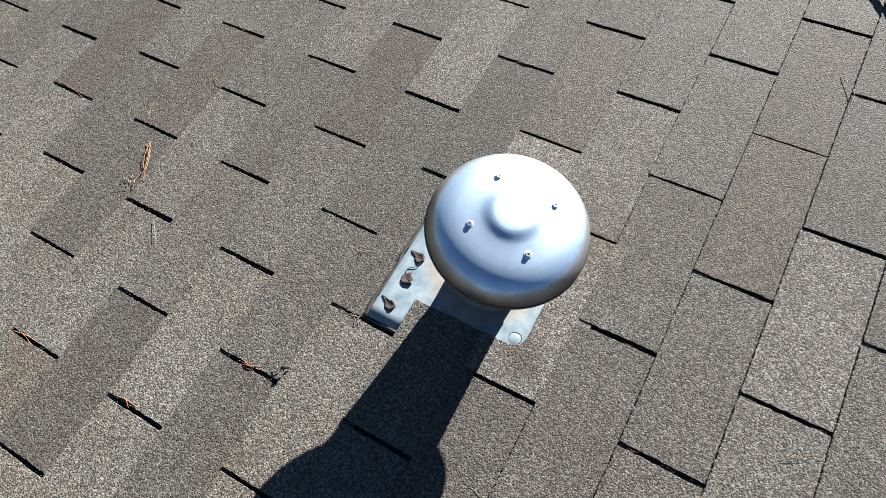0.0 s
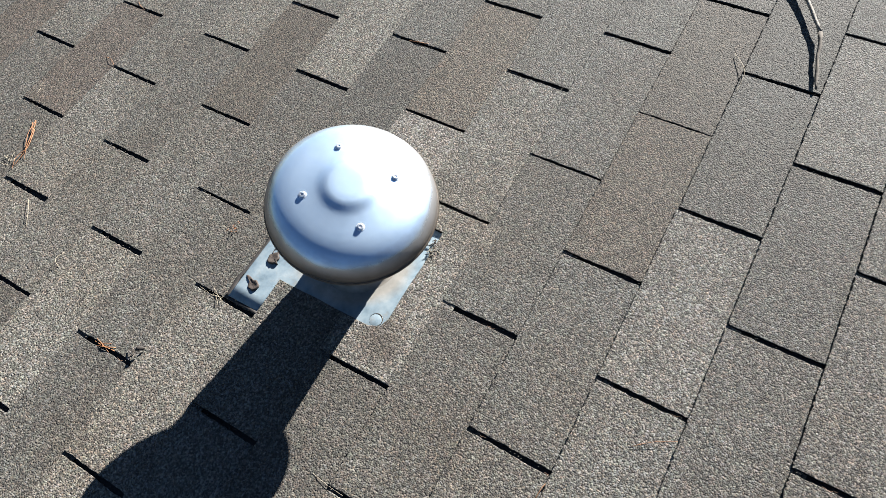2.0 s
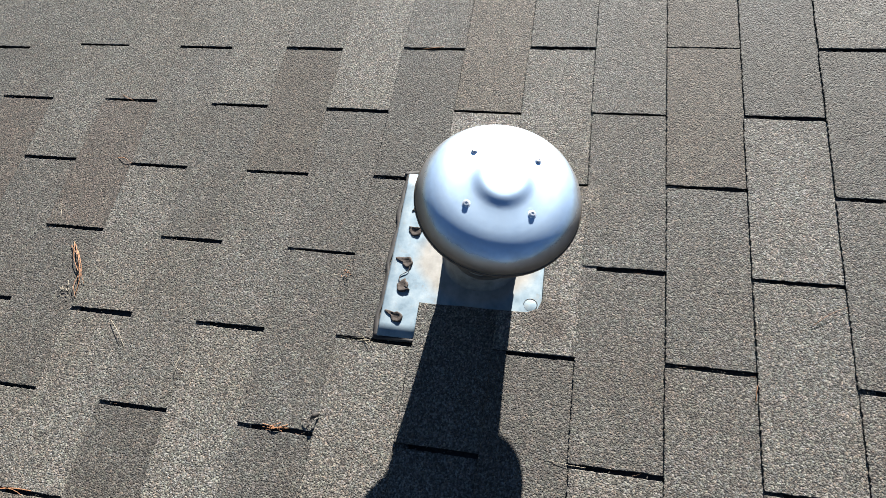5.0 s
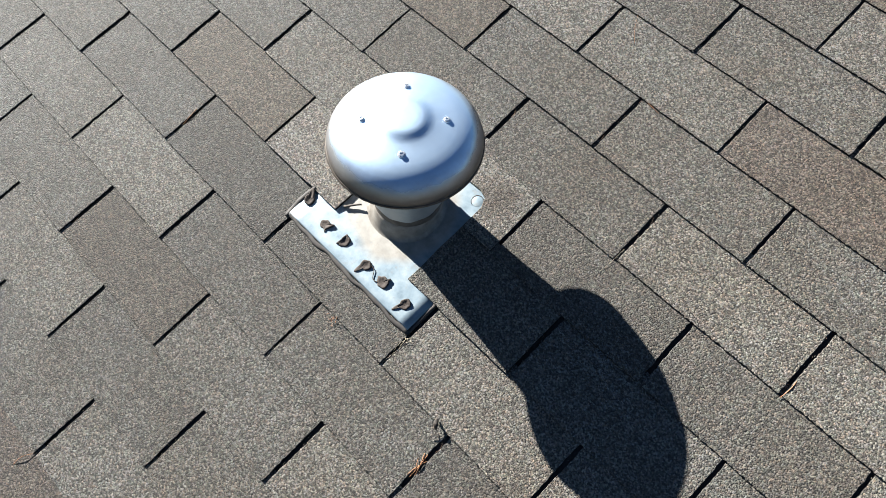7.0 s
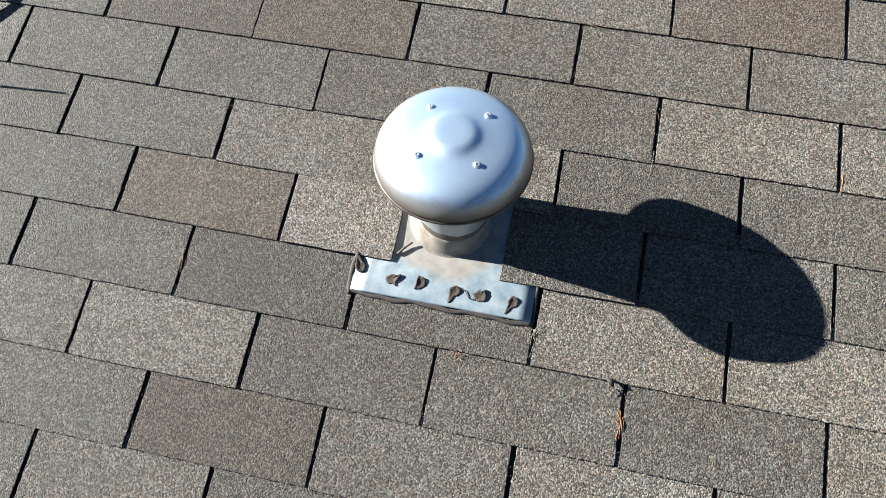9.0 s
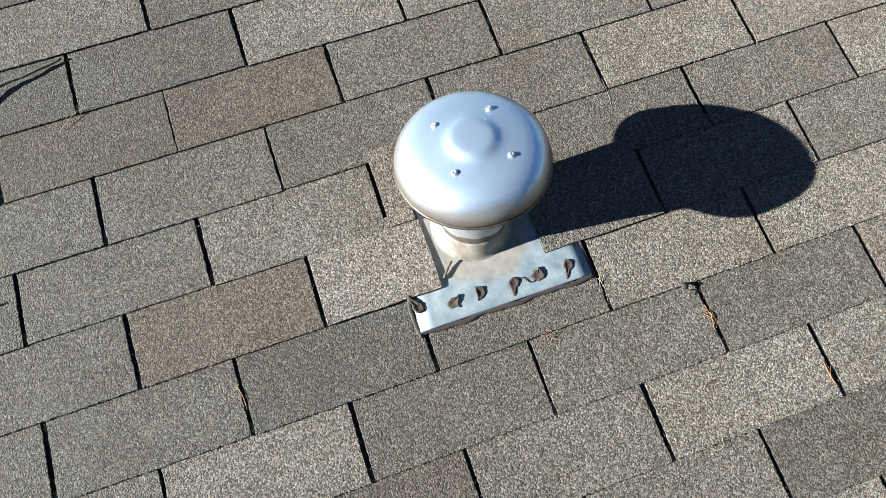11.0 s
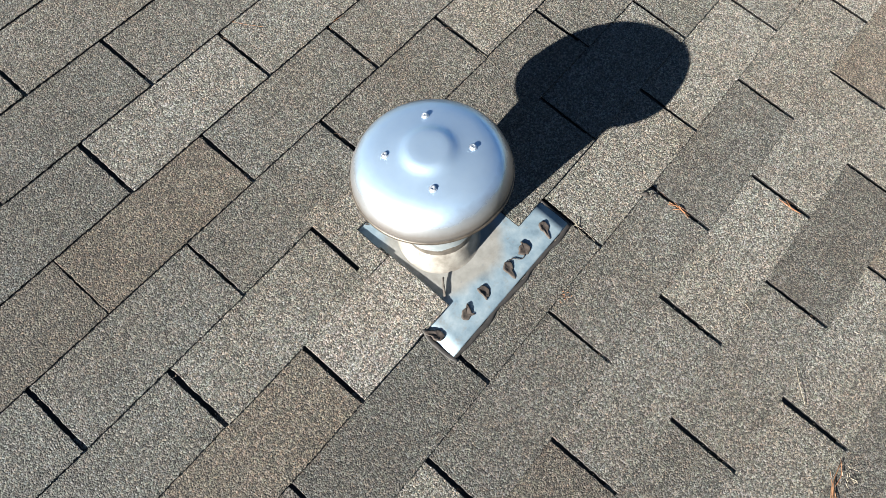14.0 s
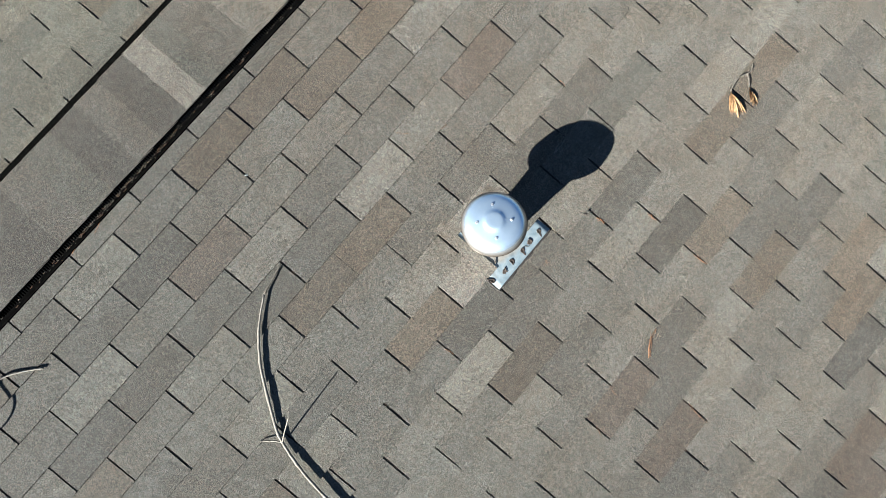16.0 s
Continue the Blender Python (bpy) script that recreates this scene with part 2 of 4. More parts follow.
CRUMB = plain("pale_crumb", ((0.04, 0.034, 0.028), (0.13, 0.118, 0.10)), 120.0, 0.85)
SIDING = plain("painted_siding", ((0.60, 0.58, 0.54), (0.68, 0.66, 0.62)), 8.0, 0.7)
LAWN = plain("dry_lawn", ((0.05, 0.065, 0.025), (0.13, 0.12, 0.055)), 1.5, 0.95)


# ---- building helpers ----
def finish(bm, name, mats, smooth=False):
    bmesh.ops.recalc_face_normals(bm, faces=bm.faces)
    mesh = bpy.data.meshes.new(name)
    bm.to_mesh(mesh)
    bm.free()
    for m in (mats if isinstance(mats, (list, tuple)) else [mats]):
        mesh.materials.append(m)
    if smooth:
        for face in mesh.polygons:
            face.use_smooth = True
    return mesh


def part(name, bm, mats, parent=None, label="", smooth=False, at=None):
    ob = new(name, finish(bm, name, mats, smooth))
    if parent is not None:
        ob.parent = parent
    if at is not None:
        ob.matrix_basis = at
    if label:
        tagged(ob, label)
    return ob


def spin(profile, steps=64, centre=(0, 0), bm=None):
    """Turns a list of (radius, height) round the z axis."""
    bm = bm or bmesh.new()
    rings = []
    for r, z in profile:
        if r < 1e-6:
            rings.append([bm.verts.new((centre[0], centre[1], z))])
        else:
            rings.append([bm.verts.new((centre[0] + r * math.cos(a), centre[1] + r * math.sin(a), z)) for a in (2 * math.pi * k / steps for k in range(steps))])
    for a, b in zip(rings, rings[1:]):
        for k in range(steps):
            j = (k + 1) % steps
            if len(a) == 1:
                bm.faces.new((a[0], b[k], b[j]))
            elif len(b) == 1:
                bm.faces.new((a[k], b[0], a[j]))
            else:
                bm.faces.new((a[k], b[k], b[j], a[j]))
    return bm


def slab(outline, top, thick, bevel=0.0, bm=None):
    """A plate from an outline, counter-clockwise; top(x, y) gives its upper face. The sides take the second material."""
    bm = bm or bmesh.new()
    count = len(outline)
    inner = []
    for k, (x, y) in enumerate(outline):
        (ax, ay), (bx, by) = outline[k - 1], outline[(k + 1) % count]
        n1 = Vector((ay - y, x - ax)).normalized()
        n2 = Vector((y - by, bx - x)).normalized()
        way = (n1 + n2).normalized() / max(0.5, (1 + n1.dot(n2)) / 2) ** 0.5
        inner.append((x + way.x * bevel, y + way.y * bevel * (1.3 if way.y > 0.9 else 1.0)))
    upper = [bm.verts.new((x, y, top(x, y))) for x, y in (inner if bevel else outline)]
    face = bm.faces.new(upper)
    face.material_index = 0
    ring = upper
    if bevel:
        edge = [bm.verts.new((x, y, top(x, y) - bevel * 0.8)) for x, y in outline]
        for k in range(count):
            bm.faces.new((upper[k], edge[k], edge[(k + 1) % count], upper[(k + 1) % count])).material_index = 0
        ring = edge
    under = [bm.verts.new((x, y, top(x, y) - thick)) for x, y in outline]
    for k in range(count):
        bm.faces.new((ring[k], under[k], under[(k + 1) % count], ring[(k + 1) % count])).material_index = 1
    return bm


def tube(points, radii, sides=8, bm=None):
    """A round rod along points, tapering by radii."""
    bm = bm or bmesh.new()
    points = [Vector(p) for p in points]
    rings = []
    for k, p in enumerate(points):
        way = (points[min(k + 1, len(points) - 1)] - points[max(k - 1, 0)]).normalized()
        side = way.cross(Vector((0, 0, 1)))
        side = side.normalized() if side.length > 1e-4 else Vector((1, 0, 0))
        up = side.cross(way)
        rings.append([bm.verts.new(p + radii[k] * (math.cos(a) * side + math.sin(a) * up)) for a in (2 * math.pi * j / sides for j in range(sides))])
    for a, b in zip(rings, rings[1:]):
        for j in range(sides):
            bm.faces.new((a[j], a[(j + 1) % sides], b[(j + 1) % sides], b[j]))
    bm.faces.new(rings[0])
    bm.faces.new(rings[-1])
    return bm


def curve(points, steps=6, jitter=0.0, rng=None):
    """A smooth run of points through the given ones."""
    pts = [Vector(p) for p in points]
    out = []
    for k in range(len(pts) - 1):
        a, b, c, d = pts[max(k - 1, 0)], pts[k], pts[k + 1], pts[min(k + 2, len(pts) - 1)]
        for j in range(steps):
            u = j / steps
            p = 0.5 * (2 * b + (c - a) * u + (2 * a - 5 * b + 4 * c - d) * u * u + (3 * b - a - 3 * c + d) * u ** 3)
            if rng and jitter and (k or j):
                p += Vector((rng.uniform(-jitter, jitter), rng.uniform(-jitter, jitter), rng.uniform(-jitter, jitter) * 0.5))
            out.append(p)
    return out + [pts[-1]]


def thing(name, label, category, group="", at=None):
    ob = new(name)
    ob.empty_display_size = 0.1
    ob.matrix_basis = ROOF @ (at or Matrix())
    return tagged(ob, label, category, group)


# ---- the roof: deck, ridge and shingle courses ----
TAB, COURSE, THICK, SLOT = 0.305, 0.127, 0.0040, 0.0064
APEX = 1.398
LEFT, RIGHT, EAVE = -6.1, 6.1, -4.445


def tab_top(y):
    """Height of a shingle's face y above its lower edge."""
    return 0.0038 - 0.0038 * y / COURSE


# the near slope's deck
bm = bmesh.new()
slab([(LEFT, EAVE - 0.02), (RIGHT, EAVE - 0.02), (RIGHT, APEX - 0.003), (LEFT, APEX - 0.003)], lambda x, y: -0.0048, 0.10, 0, bm)
roof_near = new("roof_near_slope", finish(bm, "roof_near_slope", [UNDERLAY, SIDING]))
roof_near.matrix_basis = ROOF
tagged(roof_near, "low-pitched roof slope of weathered grey-brown three-tab asphalt shingles", "roof", kind="structure")
FAR = ROOF @ pose(0, APEX, 0, -2 * PITCH, 0, 0)
bm = bmesh.new()
slab([(LEFT, 0.003), (RIGHT, 0.003), (RIGHT, 5.8), (LEFT, 5.8)], lambda x, y: -0.0048, 0.10, 0, bm)
roof_far = new("roof_far_slope", finish(bm, "roof_far_slope", [UNDERLAY, SIDING]))
roof_far.matrix_basis = FAR
tagged(roof_far, "far roof slope beyond the ridge, covered with worn grey shingles", "roof", kind="structure")

# flashing window in the shingles
HOLE_L, HOLE_R, HOLE_T = 0.052, 0.236, 0.195


def tab_outline(rng, width, gap_l, gap_r, height=COURSE + 0.022):
    """One tab from its lower left corner, with slightly ragged lower edge and sides."""
    w = lambda s: rng.uniform(-s, s)
    a, b = gap_l, width - gap_r
    low = [(a + (b - a) * k / 110, w(0.0010)) for k in range(111)]
    steps = 26
    bow_a, bow_b = w(0.0007), w(0.0007)
    right = [(b + w(0.0008) + bow_b * math.sin(7 * k / steps), height * (0.03 + 0.94 * k / steps)) for k in range(steps)] + [(b, height)]
    left = [(a, height)] + [(a + w(0.0008) + bow_a * math.sin(6 * k / steps), height * (0.97 - 0.94 * k / steps)) for k in range(steps)]
    return low + right + left


rng = random.Random(5)
tab_meshes = []
for k in range(12):
    bm = slab(tab_outline(rng, TAB, SLOT / 2 + rng.uniform(-0.0006, 0.0007), SLOT / 2 + rng.uniform(-0.0006, 0.0007)), lambda x, y: tab_top(y), THICK, 0.0008)
    tab_meshes.append(finish(bm, "shingle_tab", [SHINGLE, ASPHALT]))
THIN_R = finish(slab(tab_outline(rng, TAB, SLOT / 2, 0.0012), lambda x, y: tab_top(y), THICK, 0.0008), "shingle_tab", [SHINGLE, ASPHALT])
THIN_L = finish(slab(tab_outline(rng, TAB, 0.0012, SLOT / 2), lambda x, y: tab_top(y), THICK, 0.0008), "shingle_tab", [SHINGLE, ASPHALT])

# Course c has its lower edge at y = c * COURSE; its slots lie at whole tabs for odd c, half way between for even c.
TONES = {"l": (1.37, 1.34, 1.30), "h": (1.21, 1.19, 1.15), "m": (1.0, 0.985, 0.955), "d": (0.80, 0.785, 0.76), "b": (0.885, 0.785, 0.69), "r": (0.895, 0.785, 0.72), "g": (0.945, 0.958, 0.925)}
# shades of the tabs, course by course: number of the first slot, then light, half-light, middle, dark, brown, reddish, greenish
SHADES = {9: (-4, "mmmmmh"), 8: (-5, "mhmbbh"), 7: (-5, "mmddhbbm"), 6: (-6, "mhhrhlmlm"), 5: (-5, "ddmldmmh"), 4: (-5, "mhddlhrhm"), 3: (-5, "mmmbbmdmhm"), 2: (-5, "mhhmmdhhm"),
          1: (-4, "mdmhmddhm"), 0: (-4, "hmbmmmgmm"), -1: (-4, "hmddmmhmm"), -2: (-4, "mhhdmdllh"), -3: (-3, "mmbmhhbbm"), -4: (-3, "mhmhdldmm"), -5: (-3, "hmmhhbmhd"), -6: (-3, "mmrdmdhm"),
          -7: (-3, "hmmdhbdl"), -8: (-3, "mmrhhmh"), -9: (-3, "dmmldmb"), -10: (-2, "mmhhb"), -11: (-2, "mdhmd"), -12: (-2, "hmmd")}
# how bright or dark each tab is within its shade: five is as the shade says, a step is a tenth of a stop
TAB_STEPS = {9: (-5, "5462334"), 8: (-6, "53542325"), 7: (-6, "55327346"), 6: (-7, "536353244"), 5: (-6, "445346463"), 4: (-6, "766466552"), 3: (-5, "587455853"), 2: (-5, "573646654"),
        1: (-5, "5676744555"), 0: (-5, "5758555375"), -1: (-4, "6684286565"), -2: (-4, "569644256"), -3: (-3, "963664556"), -4: (-3, "863223555"), -5: (-3, "5755564555"),
        -6: (-3, "564565455"), -7: (-2, "56564435"), -8: (-2, "3261535"), -9: (-1, "127374"), -10: (-1, "35355"), -11: (-1, "54615"), -12: (-1, "5364"), -13: (0, "216"), -14: (0, "14")}
TOP_COURSE = 9


def tab_step(c, k):
    first, digits = TAB_STEPS.get(c, (0, ""))
    return 2 ** (0.1 * (int(digits[k - first]) - 5)) if 0 <= k - first < len(digits) else 1.0


# millimetres by which each course was laid off the true grid, along it and up the slope
DRIFT = {8: (4.4, 5), 7: (9.8, 3.5), 6: (4.4, 0.5), 5: (7.1, -2.5), 4: (3.2, -3.5), 3: (-4, -2), 2: (1.2, -2), 1: (-0.4, -0.5), 0: (3.5, 0), -1: (0.5, 0), -2: (3.2, 0), -3: (0, 0.7),
         -4: (-3.0, 1.5), -5: (-4.5, 2.5), -6: (-12.0, 0.7), -7: (-13, -1), -8: (-14.8, -4), -9: (-7, -3.3), -10: (-15, -2.5), -11: (-13, 1.4), -12: (-9, 1.3), -13: (-7.5, 2)}


def slot_x(c, k):
    """Where slot k of course c lies; the third course changes strips at a tight joint."""
    off = 3.5 if c == 3 and k < -1 else DRIFT.get(c, (0, 0))[0]
    return (k if c % 2 else k + 0.5) * TAB + off / 1000


def course_y(c):
    return c * COURSE + DRIFT.get(c, (0, 0))[1] / 1000


def near_tab(x, y):
    x, y = x + TAB / 2, y + COURSE / 2
    return abs(0.69 * x - 0.72 * y) < 1.95 and -1.25 < 0.72 * x + 0.69 * y < 1.35


tone_rng = random.Random(21)
field = bmesh.new()
for c in range(-35, TOP_COURSE + 1):
    y = course_y(c)
    for k in range(-20, 20):
        x = slot_x(c, k)
        if x < LEFT or x + TAB > RIGHT:
            continue
        first, letters = SHADES.get(c, (0, ""))
        tone = TONES[letters[k - first] if 0 <= k - first < len(letters) else tone_rng.choice("lhhmmmdbrg")]
        if c == 0 and k in (-1, 0) or c == 1 and k == 0:
            continue  # trimmed round the flashing, below
        if near_tab(x, y):
            mesh = tab_meshes[tone_rng.randrange(12)]
            if c == 3 and k == -2:
                mesh = THIN_R
            if c == 3 and k == -1:
                mesh = THIN_L
            ob = new("shingle_tab", mesh)
            ob.parent = roof_near
            wob = lambda s: tone_rng.uniform(-s, s)
            ob.matrix_basis = pose(x + wob(0.0007), y + wob(0.0012), wob(0.0003), wob(0.12), wob(0.06), wob(0.12))
            if c == 3 and k in (-2, -1):  # cut to meet at the tight joint
                ob.matrix_basis = pose((0.0035 - 2 * TAB) if k == -2 else -TAB - 0.0003, y, 0) @ Matrix.Diagonal((0.988, 1, 1, 1))
            warm = wob(0.012)
            gain = 1.03 * (tab_step(c, k) * tone[1] / 1.03) ** 0.88 / tone[1]  # neighbouring tabs differ little
            westward = min(1.0, max(0.0, -0.1 - x) / 0.9)  # a faint green tint towards the west end
            ob.color = (gain * (tone[0] + warm) * (1 - 0.035 * westward), gain * tone[1], gain * (tone[2] - warm), 1)
        else:
            outline = [(x + SLOT / 2, y), (x + TAB - SLOT / 2, y), (x + TAB - SLOT / 2, y + COURSE + 0.02), (x + SLOT / 2, y + COURSE + 0.02)]
            slab(outline, lambda px, py, y=y: tab_top(py - y), THICK, 0.0, field)
ob = part("shingle_field", field, [SHINGLE_FIELD, ASPHALT], roof_near, "weathered three-tab asphalt shingles")
tagged(ob, kind="stuff")


def ragged(points, rng, s=0.0009, step=0.03):
    """The outline with extra, slightly uneven points along its edges."""
    out = []
    for k, (x, y) in enumerate(points):
        bx, by = points[(k + 1) % len(points)]
        n = max(1, int(math.hypot(bx - x, by - y) / step))
        for j in range(n):
            u = j / n
            out.append((x + (bx - x) * u + (rng.uniform(-s, s) if j else 0), y + (by - y) * u + (rng.uniform(-s, s) if j else 0)))
    return out


cut_rng = random.Random(3)
g = SLOT / 2
trimmed = [
    ([(-TAB / 2 + 0.0035 + g, 0), (HOLE_L, 0), (HOLE_L, COURSE + 0.02), (-TAB / 2 + 0.0035 + g, COURSE + 0.02)], 0, (1.80, 1.73, 1.69)),
    ([(HOLE_R, 0), (1.5 * TAB + 0.0035 - g, 0), (1.5 * TAB + 0.0035 - g, COURSE + 0.02), (HOLE_R, COURSE + 0.02)], 0, (0.96, 0.94, 0.90)),
    ([(g, COURSE), (HOLE_L - 0.004, COURSE), (HOLE_L - 0.004, HOLE_T), (HOLE_R - 0.022, HOLE_T), (HOLE_R - 0.006, HOLE_T - 0.006), (HOLE_R + 0.001, HOLE_T - 0.022),
      (HOLE_R + 0.002, COURSE), (TAB - g, COURSE), (TAB - g, 2 * COURSE + 0.02), (g, 2 * COURSE + 0.02)], COURSE, (1.48, 1.44, 1.39)),
]
for outline, y, tone in trimmed:
    lift = lambda px: 0.0026 + (0.0020 * min(1.0, max(0.0, (px + 0.10) / 0.15)) if px < 0.06 else 0.0)  # curls up slightly at the flashing
    bm = slab(ragged(outline, cut_rng), lambda px, py, y=y: tab_top(py - y) + lift(px), THICK + 0.0012, 0.0008)
    ob = part("shingle_tab", bm, [SHINGLE, ASPHALT], roof_near)
    ob.color = (*tone, 1)

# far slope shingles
dimmed_meshes = [finish(slab(tab_outline(rng, TAB, g, g), lambda x, y: tab_top(y), THICK, 0.0008), "shingle_tab", [SHINGLE_DIMMED_TAB, ASPHALT]) for _ in range(4)]
far_field = bmesh.new()
for c in range(-1, 43):
    y = 0.249 + c * COURSE
    for k in range(-20, 20):
        x = (k + 0.5 * (c % 2)) * TAB - 0.052
        if x < LEFT or x + TAB > RIGHT:
            continue
        if -1.7 < x < 0.5 and c < 6:
            ob = new("shingle_tab", dimmed_meshes[tone_rng.randrange(4)])
            ob.parent = roof_far
            ob.matrix_basis = pose(x + TAB, y + COURSE, 0, 0, 0, 180)
            ob.color = (*TONES[tone_rng.choice("hhmmmdbrgl")], 1)
            continue
        outline = [(x + g, y), (x + TAB - g, y), (x + TAB - g, y + COURSE), (x + g, y + COURSE)]
        slab(outline, lambda px, py, y=y: tab_top(COURSE - (py - y)), THICK, 0.0, far_field)
ob = part("shingle_field", far_field, [SHINGLE_DIMMED, ASPHALT], roof_far, "worn grey asphalt shingles on the far slope")
tagged(ob, kind="stuff")

# ---- ridge vent with its cap shingles ----
RIDGE = pose(0, APEX, 0, -PITCH, 0, 0)
ridge = thing("ridge_vent", "black plastic ridge vent capped with bent grey shingles", "ridge vent", at=RIDGE)
HALF, RISE, TAN = 0.164, 0.024, math.tan(radians(PITCH))


def ridge_line(y, lift):
    """Height over the ridge's frame of a surface lying on both slopes, lifted, with a softened apex."""
    return lift - TAN * (math.sqrt(y * y + 0.02 ** 2) - 0.012)


ridge_rng = random.Random(8)
cap_meshes = []
for v in range(4):
    bm = bmesh.new()
    ys = [-HALF, -0.12, -0.06, -0.025, -0.008, 0.008, 0.025, 0.06, 0.12, HALF]
    grid = []
    for x, dz in ((0.0, 0.0045), (0.09, 0.0025), (0.20, 0.0)):
        edge = [(x + (ridge_rng.uniform(-0.002, 0.002) if x == 0 else 0), y + (ridge_rng.uniform(-0.002, 0.002) if abs(y) == HALF else 0), ridge_line(y, RISE) + dz) for y in ys]
        grid.append(edge)
    top = [[bm.verts.new(p) for p in row] for row in grid]
    low = [[bm.verts.new((p[0], p[1], p[2] - 0.004)) for p in row] for row in grid]
    for i in range(len(grid) - 1):
        for j in range(len(ys) - 1):
            bm.faces.new((top[i][j], top[i + 1][j], top[i + 1][j + 1], top[i][j + 1])).material_index = 0
            bm.faces.new((low[i][j], low[i][j + 1], low[i + 1][j + 1], low[i + 1][j])).material_index = 1
    for i in range(len(grid) - 1):
        for j in (0, len(ys) - 1):
            bm.faces.new((top[i][j], top[i + 1][j], low[i + 1][j], low[i][j])).material_index = 1
    for j in range(len(ys) - 1):
        for i in (0, len(grid) - 1):
            bm.faces.new((top[i][j], top[i][j + 1], low[i][j + 1], low[i][j])).material_index = 1
    cap_meshes.append(finish(bm, "cap_shingle", [SHINGLE, ASPHALT]))
# exposed lengths and shades of the caps near the vent; the others follow a rule
RIDGE_STEPS = {43: 0.127, 44: 0.13, 45: 0.10, 46: 0.10, 47: 0.145}
RIDGE_TONES = {40: 'm', 41: 'g', 42: 'd', 43: 'm', 44: 'd', 45: 'l', 46: 'g', 47: 'm', 48: 'h', 49: 'l', 50: 'm'}
k = 0
x = -0.507 - 43 * 0.13
while x < RIGHT - 0.2:
    ob = new("cap_shingle", cap_meshes[k % 4])
    ob.parent = ridge
    ob.matrix_basis = pose(x + ridge_rng.uniform(-0.004, 0.004), ridge_rng.uniform(-0.002, 0.002), 0.0, 0, 0, ridge_rng.uniform(-0.4, 0.4))
    tone = TONES[RIDGE_TONES.get(k, "gmdd"[k % 4])]
    ob.color = (*(0.90 * v ** 1.5 for v in tone), 1)
    x += RIDGE_STEPS.get(k, 0.13)
    k += 1
for side in (-1, 1):
    # louvred body and the low baffle in front of it
    bm = bmesh.new()
    y0, y1 = side * 0.02, side * (HALF - 0.008)
    ring = [(y0, -0.002), (y0, ridge_line(y0, RISE) - 0.0045), (y1, ridge_line(y1, RISE) - 0.0045), (y1, ridge_line(y1, 0.002) - 0.004)]
    a = [bm.verts.new((LEFT, y, z)) for y, z in ring]
    b = [bm.verts.new((RIGHT, y, z)) for y, z in ring]
    for i in range(4):
        bm.faces.new((a[i], a[(i + 1) % 4], b[(i + 1) % 4], b[i]))
    bm.faces.new(a)
    bm.faces.new(b)
    part("vent_body", bm, VENT_BLACK, ridge)
    bm = bmesh.new()
    # far baffle widened to draw the dark shadow line behind the caps
    y0, y1 = side * (HALF + 0.012), side * (HALF + (0.043 if side > 0 else 0.030))
    ring = [(y0, ridge_line(y0, -0.004)), (y0, ridge_line(y0, 0.009)), (y1, ridge_line(y1, 0.006)), (y1, ridge_line(y1, -0.004))]
    a = [bm.verts.new((LEFT, y, z)) for y, z in ring]
    b = [bm.verts.new((RIGHT, y, z)) for y, z in ring]
    for i in range(4):
        bm.faces.new((a[i], a[(i + 1) % 4], b[(i + 1) % 4], b[i]))
    bm.faces.new(a)
    bm.faces.new(b)
    part("baffle", bm, VENT_BLACK, ridge)
bm = bmesh.new()
rib_x = LEFT + 0.02
while rib_x < RIGHT:
    y0, y1 = -HALF + 0.008, -HALF - 0.012
    slab([(rib_x, y1), (rib_x + 0.003, y1), (rib_x + 0.003, y0), (rib_x, y0)], lambda px, py: ridge_line(py, 0.010), 0.01, 0, bm)
    rib_x += 0.0095
ob = part("louvre_rib", bm, [VENT_BLACK, VENT_BLACK], ridge)
tagged(ob, kind="stuff")


# ---- the pipe vent with its flashing ----
vent = thing("roof_vent", "galvanised mushroom roof vent with domed cap on a nailed metal flashing", "roof vent")
AXIS = pose(0.1403, 0.0937, 0.0067, -LEAN, 0, 0)  # about plumb
profile = [(0, 0.2360), (0.016, 0.2358), (0.0255, 0.2355), (0.0300, 0.2346), (0.0340, 0.2329), (0.0380, 0.2309), (0.0420, 0.2293), (0.0462, 0.2282), (0.053, 0.2270), (0.062, 0.2252),
           (0.074, 0.2233), (0.085, 0.2202), (0.094, 0.2162), (0.102, 0.2105), (0.1085, 0.2030), (0.1130, 0.1945), (0.1155, 0.1860), (0.1162, 0.1790),
           (0.1150, 0.1785), (0.1135, 0.1850), (0.110, 0.1960), (0.100, 0.2080), (0.085, 0.2165), (0.05, 0.2245), (0, 0.2255)]
cap = part("cap", spin(profile, 96), CAP_METAL, vent, "domed spun-metal rain cap with brown-stained rim and painted reflections", True, AXIS)
part("rim", spin([(0.1156, 0.1796), (0.1172, 0.1790), (0.1180, 0.1776), (0.1181, 0.1760), (0.1174, 0.1748), (0.1158, 0.1744), (0.1146, 0.1756), (0.1146, 0.1786), (0.1156, 0.1796)], 96), RIM, cap, "dark brown-stained rolled rim", True)
for sx in (-1, 1):
    for sy in (-1, 1):
        bm = spin([(0, 0.0025), (0.0017, 0.0026), (0.0021, 0.0038), (0.0035, 0.0037), (0.0039, 0.0033), (0.0040, 0.0012), (0.0056, 0.0010), (0.0059, 0.0), (0.0, 0.0)], 12)
        screw = part("screw", bm, SCREW, cap, "bright hex-head screw with a washer", False)
        screw.matrix_basis = pose(sx * 0.0418, sy * 0.0434, 0.2251, -sy * 6, sx * 6, 20 * sx + 13 * sy)
